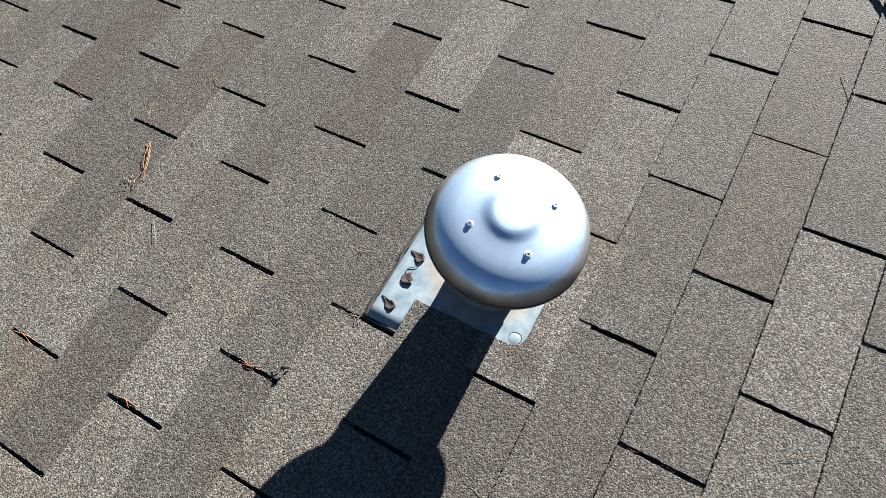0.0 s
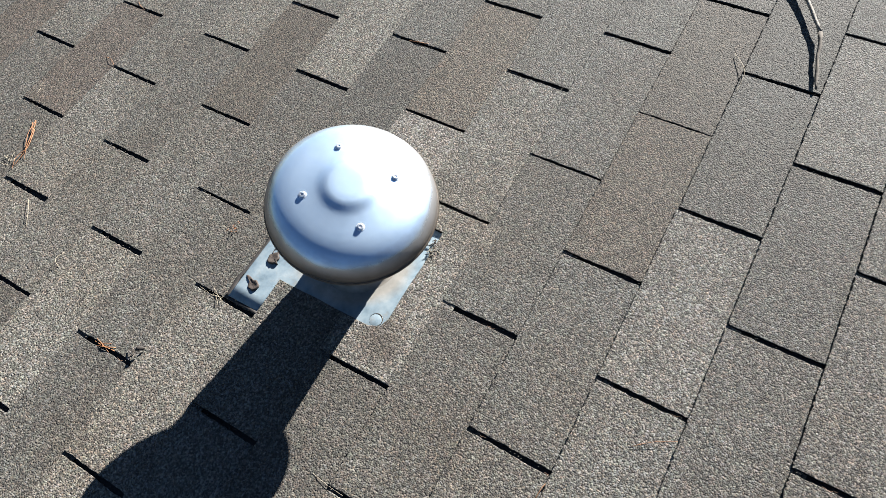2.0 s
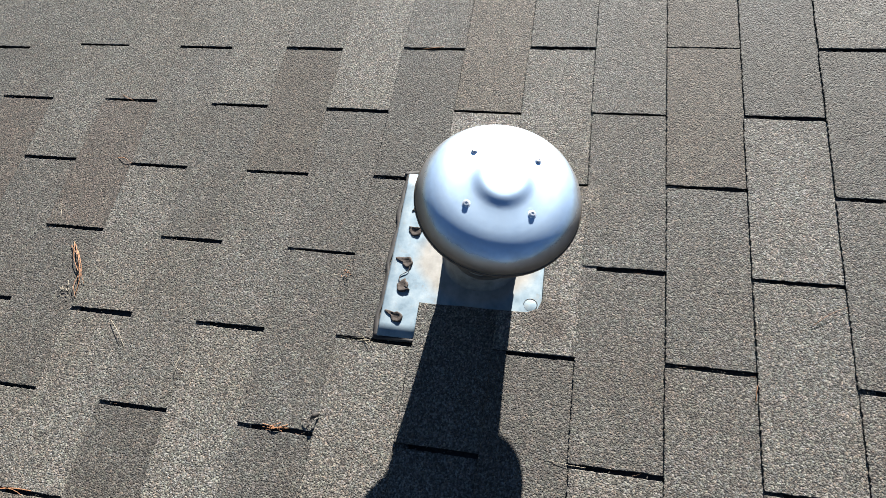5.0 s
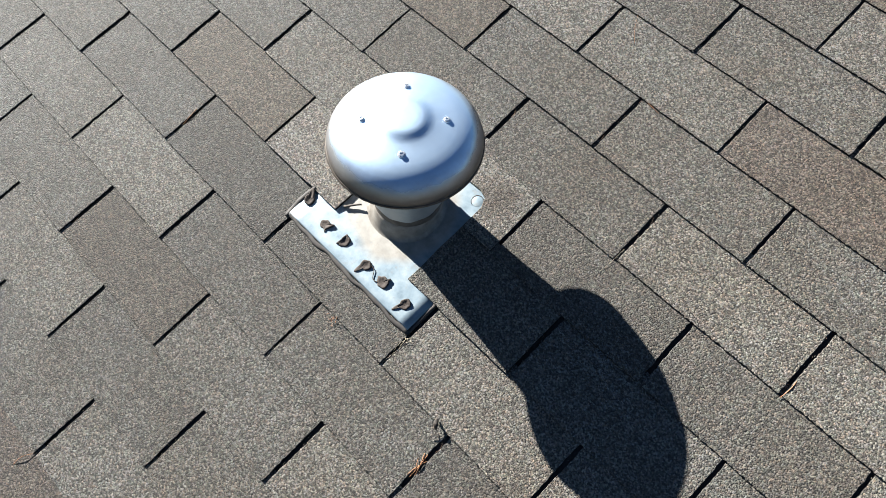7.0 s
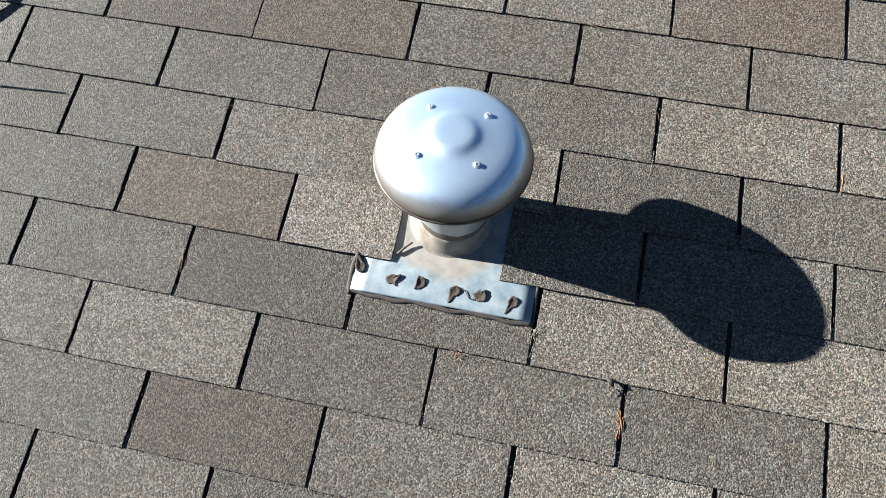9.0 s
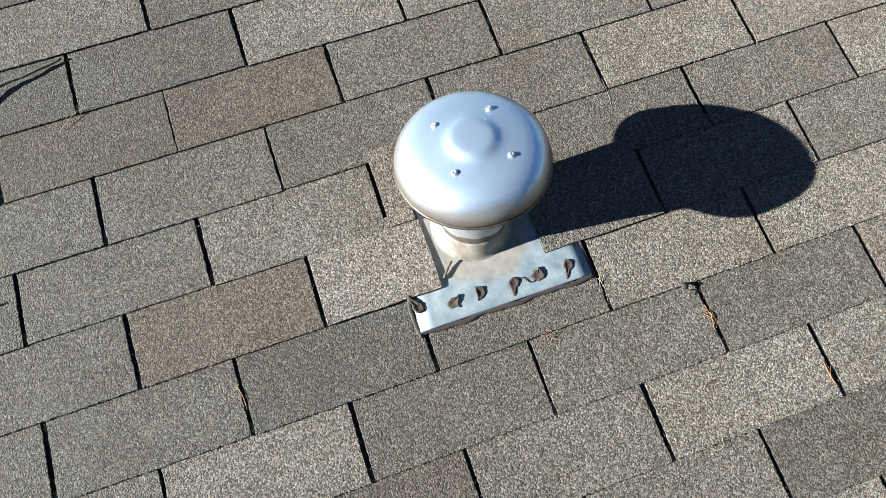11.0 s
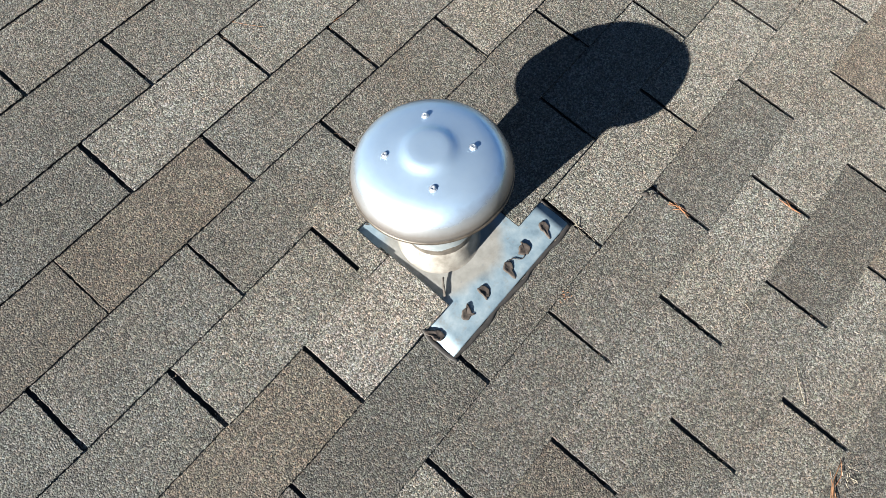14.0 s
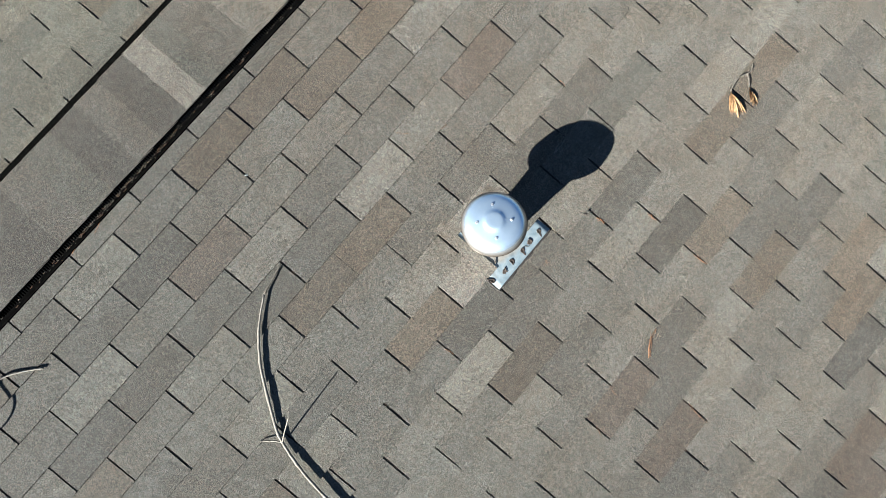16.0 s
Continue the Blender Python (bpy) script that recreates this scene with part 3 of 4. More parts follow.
neck_profile = [(0.0600, 0.041), (0.0602, 0.048), (0.0618, 0.062), (0.0660, 0.095), (0.0725, 0.130), (0.0790, 0.165), (0.0800, 0.206), (0.0780, 0.206), (0.0770, 0.165), (0.0705, 0.130), (0.0640, 0.095), (0.0588, 0.05), (0.0586, 0.041), (0.0600, 0.041)]
neck_rng = random.Random(6)
bm = spin(neck_profile, 64)
for v in bm.verts:
    if v.co.z < 0.0415:  # ragged lower lip
        a = math.atan2(v.co.y, v.co.x)
        v.co.z += 0.0022 * math.sin(3 * a + 1) + 0.0012 * math.sin(11 * a) + neck_rng.uniform(-0.0005, 0.0005)
part("neck", bm, PIPE, vent, "pale galvanised pipe neck with a ragged lower lip", True, AXIS)
part("pipe", spin([(0.0578, 0.004), (0.0580, 0.030), (0.0576, 0.070), (0.0560, 0.070), (0.0560, 0.004), (0.0578, 0.004)], 64), DARK_PIPE, vent, "dark brown inner pipe", True, AXIS)
# skirt: from a ring in the flashing's plane up to a ring round the plumb pipe
bm = bmesh.new()
rings = []
for r, s, flat in ((0.071, 0.0014, 1.0), (0.068, 0.0024, 1.0), (0.0648, 0.0050, 0.9), (0.0620, 0.010, 0.6), (0.0592, 0.016, 0.15), (0.0583, 0.021, 0.0), (0.0570, 0.022, 0.0)):
    ring = []
    for k in range(64):
        a = 2 * math.pi * k / 64
        plumb = AXIS @ Vector((r * math.cos(a), r * math.sin(a), s))
        lying = Vector((0.1364 + r * math.cos(a), 0.092 + r * math.sin(a), s))
        ring.append(bm.verts.new(plumb.lerp(lying, flat)))
    rings.append(ring)
for a, b in zip(rings, rings[1:]):
    for k in range(64):
        bm.faces.new((a[k], a[(k + 1) % 64], b[(k + 1) % 64], b[k]))
part("collar", bm, COLLAR, vent, "beige sealant-stained flashing collar", True)
# flange: one sheet; its lower bar lies over the shingles, the rest under them
bm = bmesh.new()
xs = [-0.006, 0.02, 0.055, 0.09, 0.13, 0.17, 0.21, 0.245, 0.275, 0.2975]
ys = [(-0.0600, 0.0052), (-0.0575, 0.0062), (-0.045, 0.0058), (-0.02, 0.0046), (-0.003, 0.0036), (0.012, 0.0016), (0.06, 0.0012), (0.13, 0.0010), (0.20, 0.0008), (0.24, -0.0005)]
flange_rng = random.Random(4)
top = [[bm.verts.new((x if y < 0 else min(max(x, 0.018), 0.286), y, z + flange_rng.uniform(0, 0.0005))) for x in xs] for y, z in ys]
low = [[bm.verts.new((v.co.x, v.co.y, v.co.z - 0.0009)) for v in row] for row in top]
for i in range(len(ys) - 1):
    for j in range(len(xs) - 1):
        bm.faces.new((top[i][j], top[i][j + 1], top[i + 1][j + 1], top[i + 1][j]))
        bm.faces.new((low[i][j], low[i + 1][j], low[i + 1][j + 1], low[i][j + 1]))
for i in range(len(ys) - 1):
    for j in (0, len(xs) - 1):
        bm.faces.new((top[i][j], top[i + 1][j], low[i + 1][j], low[i][j]))
for j in range(len(xs) - 1):
    for i in (0, len(ys) - 1):
        bm.faces.new((top[i][j], top[i][j + 1], low[i][j + 1], low[i][j]))
flange = part("flashing", bm, ZINC, vent, "dull pale-blue galvanised flashing sheet", True)
bm = spin([(0, 0.0003), (0.0096, 0.0003), (0.0104, 0.0), (0, 0)], 24)
part("disc", bm, ZINC, flange, "", True, pose(0.224, 0.177, 0.0012))
seam = [(0.224 + 0.0108 * math.cos(a), 0.177 + 0.0108 * math.sin(a), 0.0014) for a in (0.3 + 0.2 * k for k in range(23))]
part("seam", tube(seam, [0.0002 + 0.0005 * math.sin(math.pi * k / 22) for k in range(23)], 6), RIM, flange, "dark seam round the pressed disc", True)
# dark butyl: a flat ribbon pressed out along the lower edge, a flap at one end, a thin line at the other
def ribbon(path, widths, heights):
    """A flat, round-shouldered strip along a path in the roof's plane."""
    bm = bmesh.new()
    path = [Vector(p) for p in path]
    rings = []
    for k, p in enumerate(path):
        way = (path[min(k + 1, len(path) - 1)] - path[max(k - 1, 0)]).normalized()
        side = Vector((way.y, -way.x, 0)).normalized()
        w, h = widths[k] / 2, heights[k]
        rings.append([bm.verts.new(p + side * (w * u) + Vector((0, 0, h * v))) for u, v in ((-1, -0.6), (-1, 0.72), (-0.72, 1.0), (0.3, 0.96), (0.82, 0.62), (1.0, 0.1), (0.96, -0.6))])
    for a, b in zip(rings, rings[1:]):
        for j in range(7):
            bm.faces.new((a[j], a[(j + 1) % 7], b[(j + 1) % 7], b[j]))
    bm.faces.new(rings[0])
    bm.faces.new(rings[-1])
    return bm


bead_rng = random.Random(12)
spots = [k / 40 for k in range(41)]
bead = [(-0.010 + 0.311 * u, -0.0636 + 0.0016 * math.sin(u * 19 + 0.6) + 0.0011 * math.sin(u * 41) + bead_rng.uniform(-0.0003, 0.0003), 0.0026) for u in spots]
part("sealant_bead", ribbon(bead, [0.0078 + 0.0012 * math.sin(u * 27 + 1) + bead_rng.uniform(-0.0005, 0.0005) for u in spots], [0.0027 + bead_rng.uniform(-0.0003, 0.0003) for _ in spots]), BUTYL, vent, "brown-grey ribbon of squeezed-out sealant", True)
bead = curve([(-0.0060, -0.068, 0.0024), (-0.0085, -0.058, 0.0028), (-0.0095, -0.036, 0.0030), (-0.0095, -0.014, 0.0040), (-0.0050, 0.004, 0.0056)], 4)
part("sealant_flap", ribbon(bead, [0.006 + 0.003 * math.sin(math.pi * k / 16) for k in range(17)], [0.0030 + 0.0010 * math.sin(k * 0.9) for k in range(17)]), BUTYL, vent, "grey rubbery flap lapping the end of the flashing", True)
bead = [(0.3000 + bead_rng.uniform(-0.0006, 0.0006), -0.064 + 0.066 * k / 9, 0.0020) for k in range(10)]
part("sealant_bead", ribbon(bead, [0.0052] * 10, [0.0022] * 10), BUTYL, vent, "", True)


def dab(seed, a, b, turn, tails, bite=None):
    """A flattened smear of mastic over a nail head, with drawn-out tails (way, reach, narrowness) and perhaps a bite out of one side."""
    rng = random.Random(seed)
    bm = bmesh.new()
    n = 64
    p1, p2 = rng.random() * 6, rng.random() * 6
    rings = []
    for share, height in ((1.0, 0.0), (1.03, 0.0016), (0.95, 0.0031), (0.80, 0.0036), (0.50, 0.0024), (0.16, 0.0020)):
        ring = []
        for k in range(n):
            t = 2 * math.pi * k / n
            r = a * b / math.hypot(b * math.cos(t - turn), a * math.sin(t - turn))
            r *= 1 + 0.06 * math.sin(2 * t + p1) + 0.05 * math.sin(5 * t + p2)
            bend = 0.0
            for way, reach, narrow in tails:
                pull = max(0.0, math.cos(t - way)) ** narrow * reach
                r += pull
                bend += 0.3 * pull
            if bite:
                r *= 1 - bite[1] * max(0.0, math.cos(t - bite[0])) ** 6
            lift = 0.0016 * math.cos(t - turn - 1.1)
            ring.append(bm.verts.new((share * (r * math.cos(t) - bend * math.sin(t)), share * (r * math.sin(t) + bend * math.cos(t)), height + (lift * share if height else 0) + rng.uniform(0, 0.0003))))
        rings.append(ring)
    for low, high in zip(rings, rings[1:]):
        for k in range(n):
            bm.faces.new((low[k], low[(k + 1) % n], high[(k + 1) % n], high[k]))
    bm.faces.new(rings[0])
    bm.faces.new(rings[-1])
    return bm


for seed, x, y, a, b, turn, tails, bite in (
        (1, 0.003, -0.019, 0.0110, 0.0085, 2.0, ((1.95, 0.012, 22),), None),
        (2, 0.060, -0.031, 0.0110, 0.0080, 0.15, ((0.55, 0.006, 70), (-0.95, 0.006, 80)), None),
        (3, 0.108, -0.029, 0.0112, 0.0088, 1.35, ((-2.3, 0.005, 50), (1.9, 0.003, 40)), (3.3, 0.30)),
        (4, 0.167, -0.032, 0.0098, 0.0088, 0.9, ((-2.05, 0.013, 30),), None),
        (5, 0.210, -0.033, 0.0114, 0.0092, 0.2, ((1.05, 0.005, 120), (2.9, 0.003, 60)), None),
        (6, 0.2645, -0.033, 0.0096, 0.0090, 1.0, ((-2.2, 0.014, 46),), None)):
    part("mastic_dab", dab(seed, a, b, turn, tails, bite), MASTIC, vent, "brown mastic dab over a nail", True, pose(x, y, 0.0050))
string = curve([(0.172, -0.026, 0.0080), (0.183, -0.028, 0.0074), (0.193, -0.040, 0.0072), (0.203, -0.039, 0.0074)])
part("mastic_string", tube(string, [0.0007] * len(string), 6), MASTIC, vent, "thin string of mastic between two dabs", True)


# ---- loose things on the roof ----
def rod_thing(name, label, category, runs, mat, group=""):
    """One small thing made of one or more tapered rods, as one mesh."""
    bm = bmesh.new()
    for points, r0, r1, sides in runs:
        tube(points, [r0 + (r1 - r0) * k / (len(points) - 1) for k in range(len(points))], sides, bm)
    ob = new(name, finish(bm, name, mat, True))
    ob.matrix_basis = ROOF
    return tagged(ob, label, category, group)


stick_rng = random.Random(31)
branch = thing("fallen_branch", "long curved bare grey branch lying on the shingles", "branch")
stem = curve([(-0.461, 0.622, 0.0055), (-0.520, 0.607, 0.009), (-0.582, 0.593, 0.012), (-0.666, 0.543, 0.014), (-0.730, 0.491, 0.013), (-0.788, 0.431, 0.013), (-0.843, 0.357, 0.013),
              (-0.912, 0.258, 0.013), (-0.944, 0.194, 0.013), (-0.970, 0.104, 0.017), (-0.989, -0.003, 0.021), (-1.000, -0.160, 0.020), (-0.990, -0.420, 0.008)], 5, 0.0009, stick_rng)
girth = [0.0016 + 0.0036 * min(1.0, k / 26) + stick_rng.uniform(-0.0003, 0.0006) + (0.0011 if k % 7 == 3 else 0) for k in range(len(stem))]
part("stem", tube(stem[10:], girth[10:], 9), BARK, branch, "", True)
part("twig", tube(stem[:11], [v + 0.0002 for v in girth[:11]], 9), DARK_BARK, branch, "dark bark-covered tip", True)
part("twig", tube(curve([(-0.944, 0.194, 0.013), (-0.899, 0.216, 0.050), (-0.842, 0.240, 0.092)]), [0.0030 - 0.0001 * k for k in range(13)], 7), BARK, branch, "", True)
part("twig", tube(curve([(-0.944, 0.194, 0.013), (-0.965, 0.228, 0.012), (-0.994, 0.257, 0.006)]), [0.0030 - 0.0001 * k for k in range(13)], 7), BARK, branch, "", True)
branch = thing("fallen_branch", "thin pale bent branch lying near the ridge", "branch")
part("stem", tube(curve([(-1.267, 1.004, 0.006), (-1.318, 1.047, 0.009), (-1.384, 1.087, 0.016), (-1.515, 1.102, 0.053), (-1.578, 1.029, 0.069), (-1.652, 0.997, 0.063), (-1.712, 1.000, 0.010)], 6, 0.001, stick_rng), [0.0036 - 0.00003 * k for k in range(37)], 8), BARK, branch, "", True)


def needle(a, b, bend, rise=0.002, r=0.0007):
    a, b = Vector((*a, 0.0037)), Vector((*b, 0.0037))
    mid = (a + b) / 2 + Vector((-(b - a).y, (b - a).x, 0)) * bend + Vector((0, 0, rise))
    return (curve([a, mid, b], 4), r, r * 0.7, 5)


BUNDLE = "pine needles on the shingles"
rod_thing("needle_bundle", "bundle of orange-brown dry pine needles lying on the shingles", "pine needles",
          [needle((0.176, -0.676), (0.250, -0.634), 0.06, 0.004, 0.0008), needle((0.172, -0.680), (0.236, -0.641), -0.05, 0.003, 0.0007), needle((0.190, -0.664), (0.276, -0.632), 0.12, 0.003, 0.0007),
           needle((0.235, -0.642), (0.282, -0.628), -0.10, 0.003, 0.0005), needle((0.205, -0.657), (0.256, -0.622), 0.04, 0.006, 0.0005), needle((0.180, -0.683), (0.228, -0.646), 0.10, 0.002, 0.0006)], NEEDLE, BUNDLE)
for name, label, runs, mat in (
        ("pine_needle", "pale bent dry stem lying on a shingle", [needle((0.316, -0.540), (0.362, -0.495), 0.05, 0.002, 0.0009)], STRAW),
        ("pine_needle", "dry orange needles caught in a shingle slot", [needle((0.457, -0.170), (0.460, -0.212), 0.02, 0.0005, 0.0014), needle((0.452, -0.172), (0.464, -0.205), 0.05, 0.004, 0.0013), needle((0.463, -0.178), (0.455, -0.214), -0.04, 0.004, 0.0012), needle((0.450, -0.184), (0.459, -0.200), 0.05, 0.004, 0.0011)], NEEDLE),
        ("pine_needle", "pale straws caught in a shingle slot", [needle((0.308, -0.060), (0.304, -0.122), 0.04, 0.002, 0.0006), needle((0.310, -0.064), (0.304, -0.100), -0.10, 0.002, 0.0005), needle((0.303, -0.070), (0.313, -0.078), 0.3, 0.002, 0.0005)], STRAW),
        ("pine_needle", "pale dry needle reaching out of a slot", [needle((0.458, 0.275), (0.454, 0.222), 0.02, 0.001, 0.0006)], STRAW),
        ("pine_needle", "curved pale needle lying on a shingle", [needle((-0.492, 0.480), (-0.405, 0.508), 0.16, 0.004, 0.0011)], STRAW),
        ("pine_needle", "reddish needle lying across a shingle", [needle((0.222, 0.580), (0.188, 0.630), 0.04, 0.002, 0.0006)], NEEDLE),
        ("pine_needle", "reddish needle lying in a slot", [needle((0.342, 0.500), (0.309, 0.506), 0.05, 0.003, 0.0010)], NEEDLE),
        ("pine_needle", "dry twig lying in a slot", [needle((0.607, -0.372), (0.603, -0.318), 0.05, 0.002, 0.0020), needle((0.600, -0.352), (0.611, -0.330), 0.1, 0.003, 0.0012)], NEEDLE),
        ("pine_needle", "dry orange needles filling a slot", [needle((0.608, -0.628), (0.602, -0.565), 0.04, 0.002, 0.0018), needle((0.604, -0.620), (0.611, -0.575), 0.07, 0.003, 0.0010)], NEEDLE),
        ("pine_needle", "orange needles in a slot", [needle((0.131, -1.025), (0.140, -0.922), 0.05, 0.003, 0.0014)], NEEDLE),
        ("pine_needle", "brown needle stuck in a slot", [needle((-0.310, -0.045), (-0.304, -0.085), 0.06, 0.003, 0.0014)], NEEDLE),
        ("pine_needle", "pale straw lying below a slot", [needle((-0.472, -0.278), (-0.462, -0.250), 0.03, 0.002, 0.0007)], STRAW),
        ("pine_needle", "red needle in a slot", [needle((0.768, 0.290), (0.766, 0.250), 0.04, 0.003, 0.0014)], NEEDLE),
        ("pine_needle", "small pale curl of straw on a shingle", [needle((0.392, -0.372), (0.366, -0.386), 0.3, 0.004, 0.0009)], STRAW),
        ("pine_needle", "brown needle sticking out of a slot", [needle((-0.020, -0.668), (-0.008, -0.632), 0.1, 0.004, 0.0011)], NEEDLE),
        ("pine_needle", "red needle caught in a slot", [needle((-0.178, -0.722), (-0.164, -0.690), -0.05, 0.003, 0.0012)], NEEDLE),
        ("pine_needle", "orange straws hanging out of the ridge vent", [needle((-0.733, 1.221), (-0.800, 1.190), 0.08, 0.003, 0.0018), needle((-0.830, 1.222), (-0.905, 1.200), 0.06, 0.003, 0.0016), needle((-0.780, 1.225), (-0.860, 1.212), -0.05, 0.004, 0.0014)], NEEDLE),
        ("pine_needle", "bent straw bridging a slot", [needle((0.100, -0.745), (0.136, -0.738), 0.2, 0.004, 0.0009)], STRAW)):
    sunk = 0.0022 if "slot" in label else 0.0  # lies down in the gap
    runs = [([p - Vector((0, 0, sunk)) for p in points], r0 * 0.52, r1 * 0.52, sides) for points, r0, r1, sides in runs]
    rod_thing(name, label, "pine needle", runs, mat, "needles and straws on the roof")
rod_thing("metal_chip", "dark thin splinter lying on the flashing", "splinter", [([(0.0590, 0.0140, 0.0050), (0.0655, 0.0215, 0.0062), (0.0730, 0.0300, 0.0070), (0.0810, 0.0370, 0.0085)], 0.0025, 0.0016, 7)], DARK_BARK)

# crumbs and a tuft of fibres caught at the flashing
crumb_rng = random.Random(77)


def crumb_pile(name, label, category, spots, mat):
    bm = bmesh.new()
    for x, y, spread, count, length, r in spots:
        for _ in range(count):
            p = Vector((x + crumb_rng.gauss(0, spread), y + crumb_rng.gauss(0, spread), 0.0035 + crumb_rng.uniform(0, 0.002)))
            way = Vector((crumb_rng.uniform(-1, 1), crumb_rng.uniform(-1, 1), crumb_rng.uniform(-0.05, 0.25))).normalized() * length * crumb_rng.uniform(0.5, 1.2)
            side = Vector((-way.y, way.x, 0)) * crumb_rng.uniform(-0.3, 0.3)
            tube(curve([p, p + way / 2 + side, p + way], 3), [r * v for v in (0.7, 1, 1.1, 1.1, 1, 0.8, 0.5)], 5, bm)
    ob = new(name, finish(bm, name, mat, True))
    ob.matrix_basis = ROOF
    return tagged(ob, label, category)


crumb_pile("leaf_crumbs", "orange-brown leaf crumbs lying on a shingle edge", "leaf crumbs", [(0.191, -0.131, 0.005, 8, 0.006, 0.0005)], NEEDLE)
crumb_pile("leaf_crumbs", "tan leaf crumbs beside the pine needles", "leaf crumbs", [(0.266, -0.655, 0.006, 12, 0.008, 0.0005)], STRAW)
crumb_pile("fibre_tuft", "dark leaf bits and fibres caught at the flashing edge", "debris", [(0.072, 0.191, 0.003, 6, 0.009, 0.0009), (0.092, 0.194, 0.003, 6, 0.009, 0.0009)], DARK_LEAF)
crumb_pile("straw_tuft", "pale straw fibres sticking up at the flashing edge", "straw", [(0.086, 0.193, 0.004, 7, 0.014, 0.0004)], STRAW)
crumb_pile("straw_tuft", "pale straw fibres lying below the flashing corner", "straw", [(0.306, -0.080, 0.004, 4, 0.018, 0.0004)], STRAW)

crumb_pile("stone_chip", "small white stone chip lodged in a slot", "stone chip", [(-0.2936, 0.9307, 0.0012, 3, 0.005, 0.0024)], SCREW)

# curled dark leaf, standing on its edge
leaf_rng = random.Random(2)
bm = bmesh.new()
rows = []
for k in range(9):
    u = k / 8
    spine = Vector((0.440 - 0.010 * u, -0.1365 + 0.014 * u, 0.002 + 0.013 * math.sin(math.pi * (0.12 + 0.75 * u))))
    row = []
    for j in range(7):
        a = -1.9 + 3.8 * j / 6
        r = 0.0040 * math.sin(math.pi * (0.10 + 0.80 * u)) + leaf_rng.uniform(-0.0004, 0.0004)
        row.append(bm.verts.new(spine + Vector((r * math.sin(a), 0.35 * r * math.sin(a), -r * (1 - math.cos(a)) * 0.9 + leaf_rng.uniform(-0.0004, 0.0004)))))
    rows.append(row)
for a, b in zip(rows, rows[1:]):
    for j in range(6):
        bm.faces.new((a[j], a[j + 1], b[j + 1], b[j]))
tube(curve([(0.4405, -0.1370, 0.003), (0.4440, -0.1420, 0.005), (0.4430, -0.1490, 0.003)], 3), [0.0008] * 7, 5, bm)
ob = new("curled_leaf", finish(bm, "curled_leaf", DARK_LEAF, True))
ob.matrix_basis = ROOF
tagged(ob, "small dark curled leaf at the top of a slot", "leaf")


def blade(bm, base, tip, width, lift, twist):
    """A narrow folded dry leaflet."""
    base, tip = Vector(base), Vector(tip)
    way = tip - base
    side = Vector((-way.y, way.x, 0)).normalized()
    rows = []
    for k in range(7):
        u = k / 6
        w = width * math.sin(math.pi * min(1, 0.08 + u * 0.90)) ** 0.8
        p = base + way * u + Vector((0, 0, lift * math.sin(math.pi * u)))
        rows.append([bm.verts.new(p - side * w + Vector((0, 0, w * twist))), bm.verts.new(p + Vector((0, 0, -w * 0.5))), bm.verts.new(p + side * w + Vector((0, 0, -w * twist * 0.4 + w * 0.5)))])
    for a, b in zip(rows, rows[1:]):
        for j in (0, 1):
            bm.faces.new((a[j], a[j + 1], b[j + 1], b[j]))


cluster = thing("dry_leaf_sprig", "sprig of tan dry leaf fans on a thin stem", "dry leaves", at=pose(0.004, -0.007, 0))
for run in ([(1.350, -0.259, 0.004), (1.325, -0.270, 0.006), (1.300, -0.266, 0.007)], [(1.300, -0.266, 0.007), (1.267, -0.249, 0.009), (1.216, -0.253, 0.009), (1.199, -0.258, 0.008)], [(1.300, -0.266, 0.007), (1.285, -0.288, 0.008), (1.264, -0.306, 0.007)]):
    line = curve(run)
    part("stem", tube(line, [0.0017] * len(line), 7), BARK, cluster, "", True)
for base, tips, count in (((1.201, -0.258), ((1.128, -0.306), (1.136, -0.352)), 17), ((1.196, -0.266), ((1.134, -0.358), (1.184, -0.362)), 21), ((1.264, -0.307), ((1.208, -0.366), (1.232, -0.382)), 17)):
    bm = bmesh.new()
    for k in range(count):
        u = k / (count - 1)
        tip = Vector((*tips[0], 0.004)).lerp(Vector((*tips[1], 0.004)), u)
        start = Vector((base[0], base[1], 0.006)).lerp(tip, leaf_rng.uniform(0.0, 0.22))
        tip += (start - tip) * leaf_rng.uniform(0.0, 0.30) + Vector((leaf_rng.uniform(-0.005, 0.005), leaf_rng.uniform(-0.005, 0.005), leaf_rng.uniform(-0.001, 0.004)))
        blade(bm, start, tip, leaf_rng.uniform(0.0018, 0.0042), leaf_rng.uniform(0.000, 0.006), leaf_rng.uniform(-1.2, 1.2))
    part("leaf_fan", bm, DRY_LEAF, cluster, "", True)

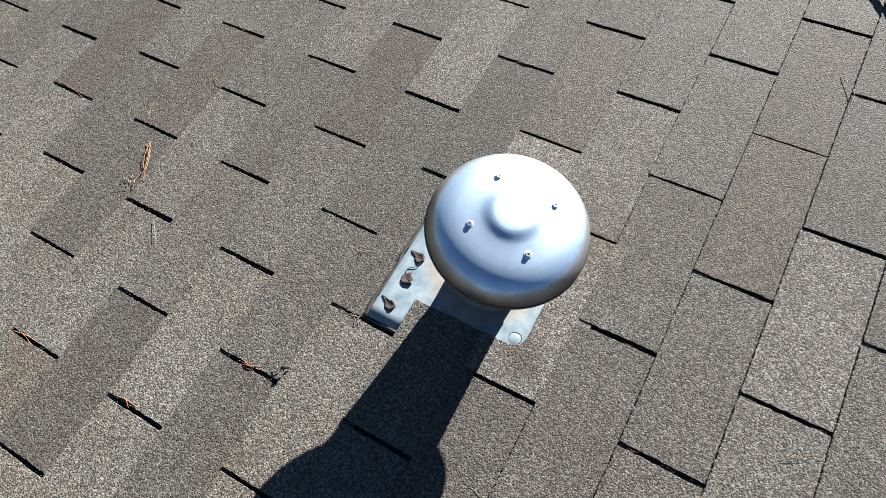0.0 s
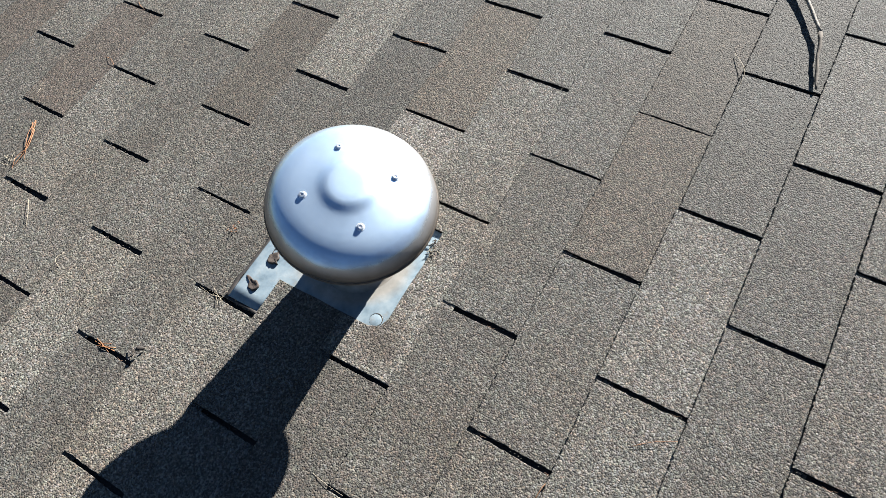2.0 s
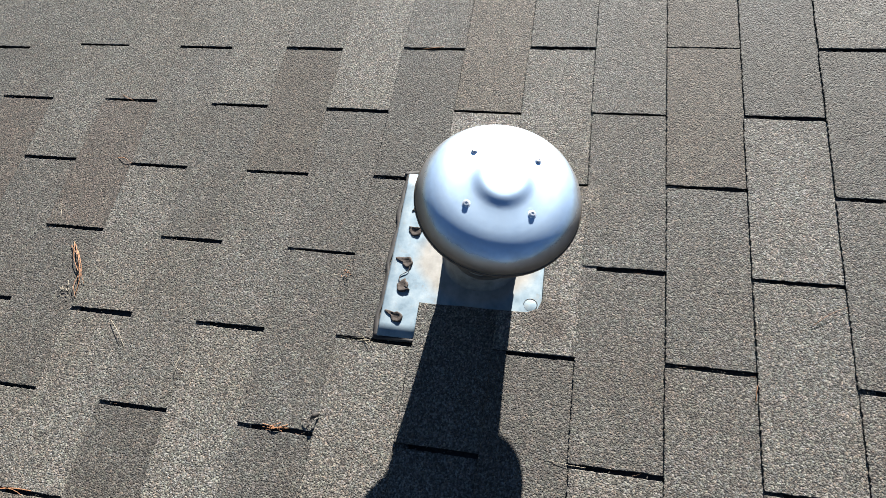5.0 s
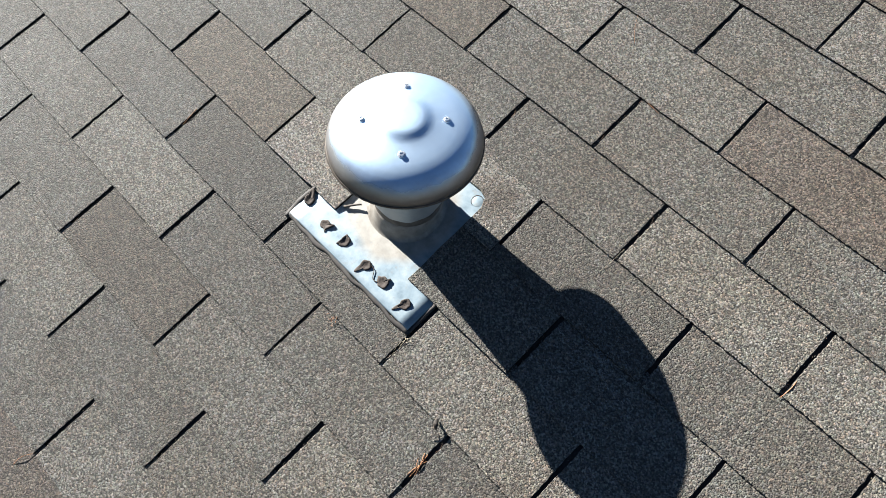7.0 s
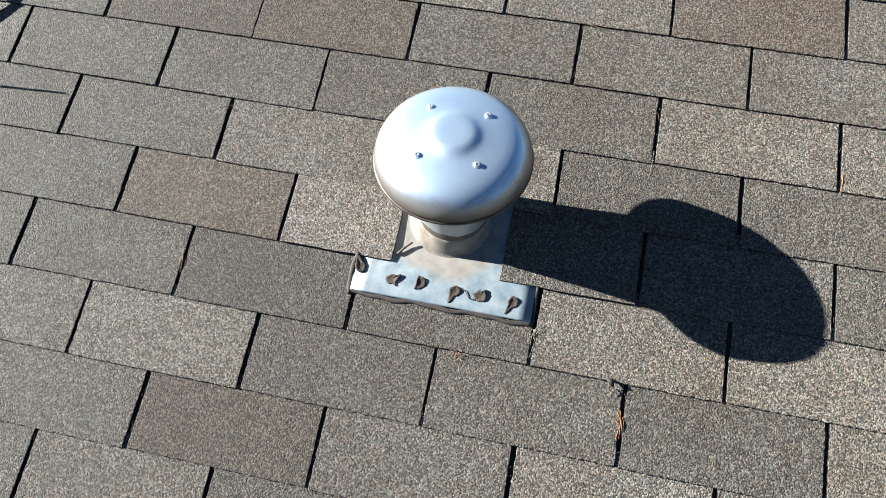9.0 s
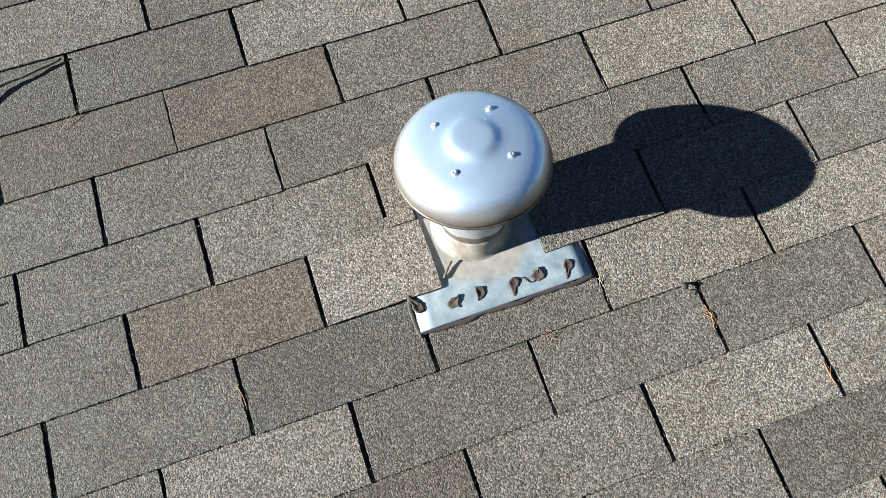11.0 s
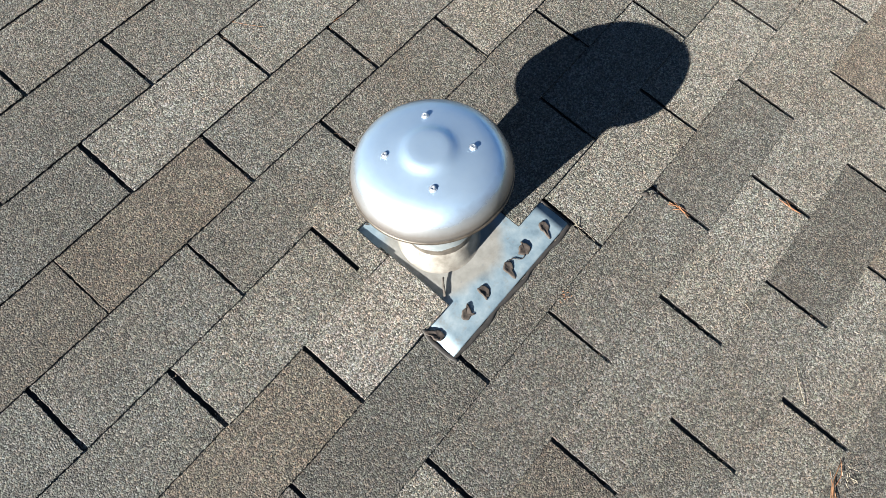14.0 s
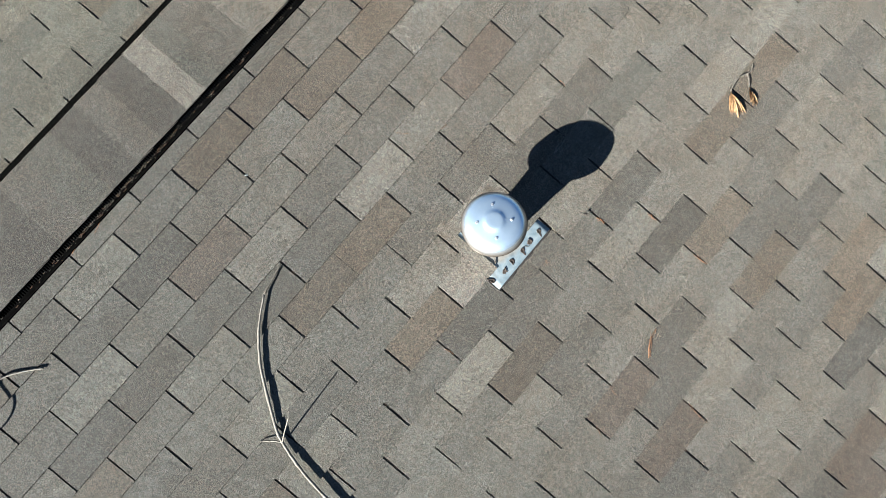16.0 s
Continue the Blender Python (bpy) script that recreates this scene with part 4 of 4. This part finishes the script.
# lint and crumbs down in the slots
lint_rng = random.Random(41)
for name, mat, per_slot, radius, label in (("slot_lint", LINT, 1.6, 0.00032, "fine brown fibres lying in the shingle slots"), ("slot_grit", CRUMB, 4, 0.0007, "loose grey granules lying in the shingle slots")):
    bm = bmesh.new()
    for c in range(-9, 7):
        for k in range(-4, 5):
            for _ in range(int(per_slot * lint_rng.uniform(0.2, 1.8))):
                x = slot_x(c, k) + lint_rng.gauss(0, 0.0018)
                y = course_y(c) + lint_rng.uniform(0.02, 0.98) * COURSE
                if c in (0, 1) and -0.02 < x < 0.32:
                    continue
                l = lint_rng.uniform(0.006, 0.02) if mat is LINT else radius * 2
                a = math.pi / 2 + lint_rng.gauss(0, 0.35)
                z = tab_top(y - course_y(c)) - 0.0025
                tube([(x, y, z), (x + l * 0.5 * math.cos(a), y + l * 0.5 * math.sin(a), z + 0.0012), (x + l * math.cos(a + 0.3), y + l * math.sin(a + 0.3), z + 0.0006)], [radius, radius, radius * 0.7], 4, bm)
    ob = new(name, finish(bm, name, mat))
    ob.matrix_basis = ROOF
    tagged(ob, label, "debris", kind="stuff")

# debris in the trough of the ridge vent
deb = random.Random(17)
for name, count, mat, label in (("ridge_debris", 70, LINT, "dry needles and leaf crumbs caught along the ridge vent"), ("ridge_grit", 300, CRUMB, "grey grit and crumbs lying in the ridge vent trough")):
    bm = bmesh.new()
    for _ in range(count):
        x = deb.uniform(-2.2, 1.6) if deb.random() < 0.6 else deb.gauss(-0.66, 0.16)
        y = APEX - HALF - deb.gauss(0.0165, 0.0035)
        a = deb.uniform(-0.5, 0.5) if deb.random() < 0.7 else deb.uniform(0, 3.1)
        l = deb.uniform(0.006, 0.022) if mat is LINT else deb.uniform(0.002, 0.008)
        z = deb.uniform(0.010, 0.0145)
        r = 0.0008 if mat is LINT else deb.uniform(0.0006, 0.0018)
        tube([(x, y, z), (x + l * math.cos(a), y + l * 0.4 * math.sin(a), z + deb.uniform(-0.002, 0.003))], [r, r * 0.8], 5, bm)
    ob = new(name, finish(bm, name, mat))
    ob.matrix_basis = ROOF
    tagged(ob, label, "debris", kind="stuff")

# ---- plain house body and ground that close the place ----
far_eave = FAR @ Vector((0, 5.8, 0))
near_eave = ROOF @ Vector((0, EAVE, 0))
apex_world = ROOF @ Vector((0, APEX, 0))
for name, x in (("wall_west", LEFT + 0.3), ("wall_east", RIGHT - 0.5)):
    bm = bmesh.new()
    ring = [(near_eave.y + 0.4, 0), (far_eave.y - 0.4, 0), (far_eave.y - 0.4, far_eave.z - 0.05), (apex_world.y, apex_world.z - 0.16), (near_eave.y + 0.4, near_eave.z - 0.05)]
    a = [bm.verts.new((x, y, z)) for y, z in ring]
    b = [bm.verts.new((x + 0.2, y, z)) for y, z in ring]
    for i in range(5):
        bm.faces.new((a[i], a[(i + 1) % 5], b[(i + 1) % 5], b[i]))
    bm.faces.new(a)
    bm.faces.new(b)
    ob = new(name, finish(bm, name, SIDING))
    tagged(ob, "plain painted gable wall below the roof", "wall", kind="structure")
for name, y, z in (("wall_south", near_eave.y + 0.4, near_eave.z - 0.05), ("wall_north", far_eave.y - 0.6, far_eave.z - 0.05)):
    bm = bmesh.new()
    slab([(LEFT + 0.503, y), (RIGHT - 0.503, y), (RIGHT - 0.503, y + 0.2), (LEFT + 0.503, y + 0.2)], lambda px, py, z=z: z, z, 0, bm)
    ob = new(name, finish(bm, name, [SIDING, SIDING]))
    tagged(ob, "plain painted house wall below the eaves", "wall", kind="structure")
bm = bmesh.new()
bmesh.ops.create_grid(bm, x_segments=8, y_segments=8, size=800)
ob = new("ground", finish(bm, "ground", LAWN))
tagged(ob, "dry winter lawn around the house", "ground", kind="structure")
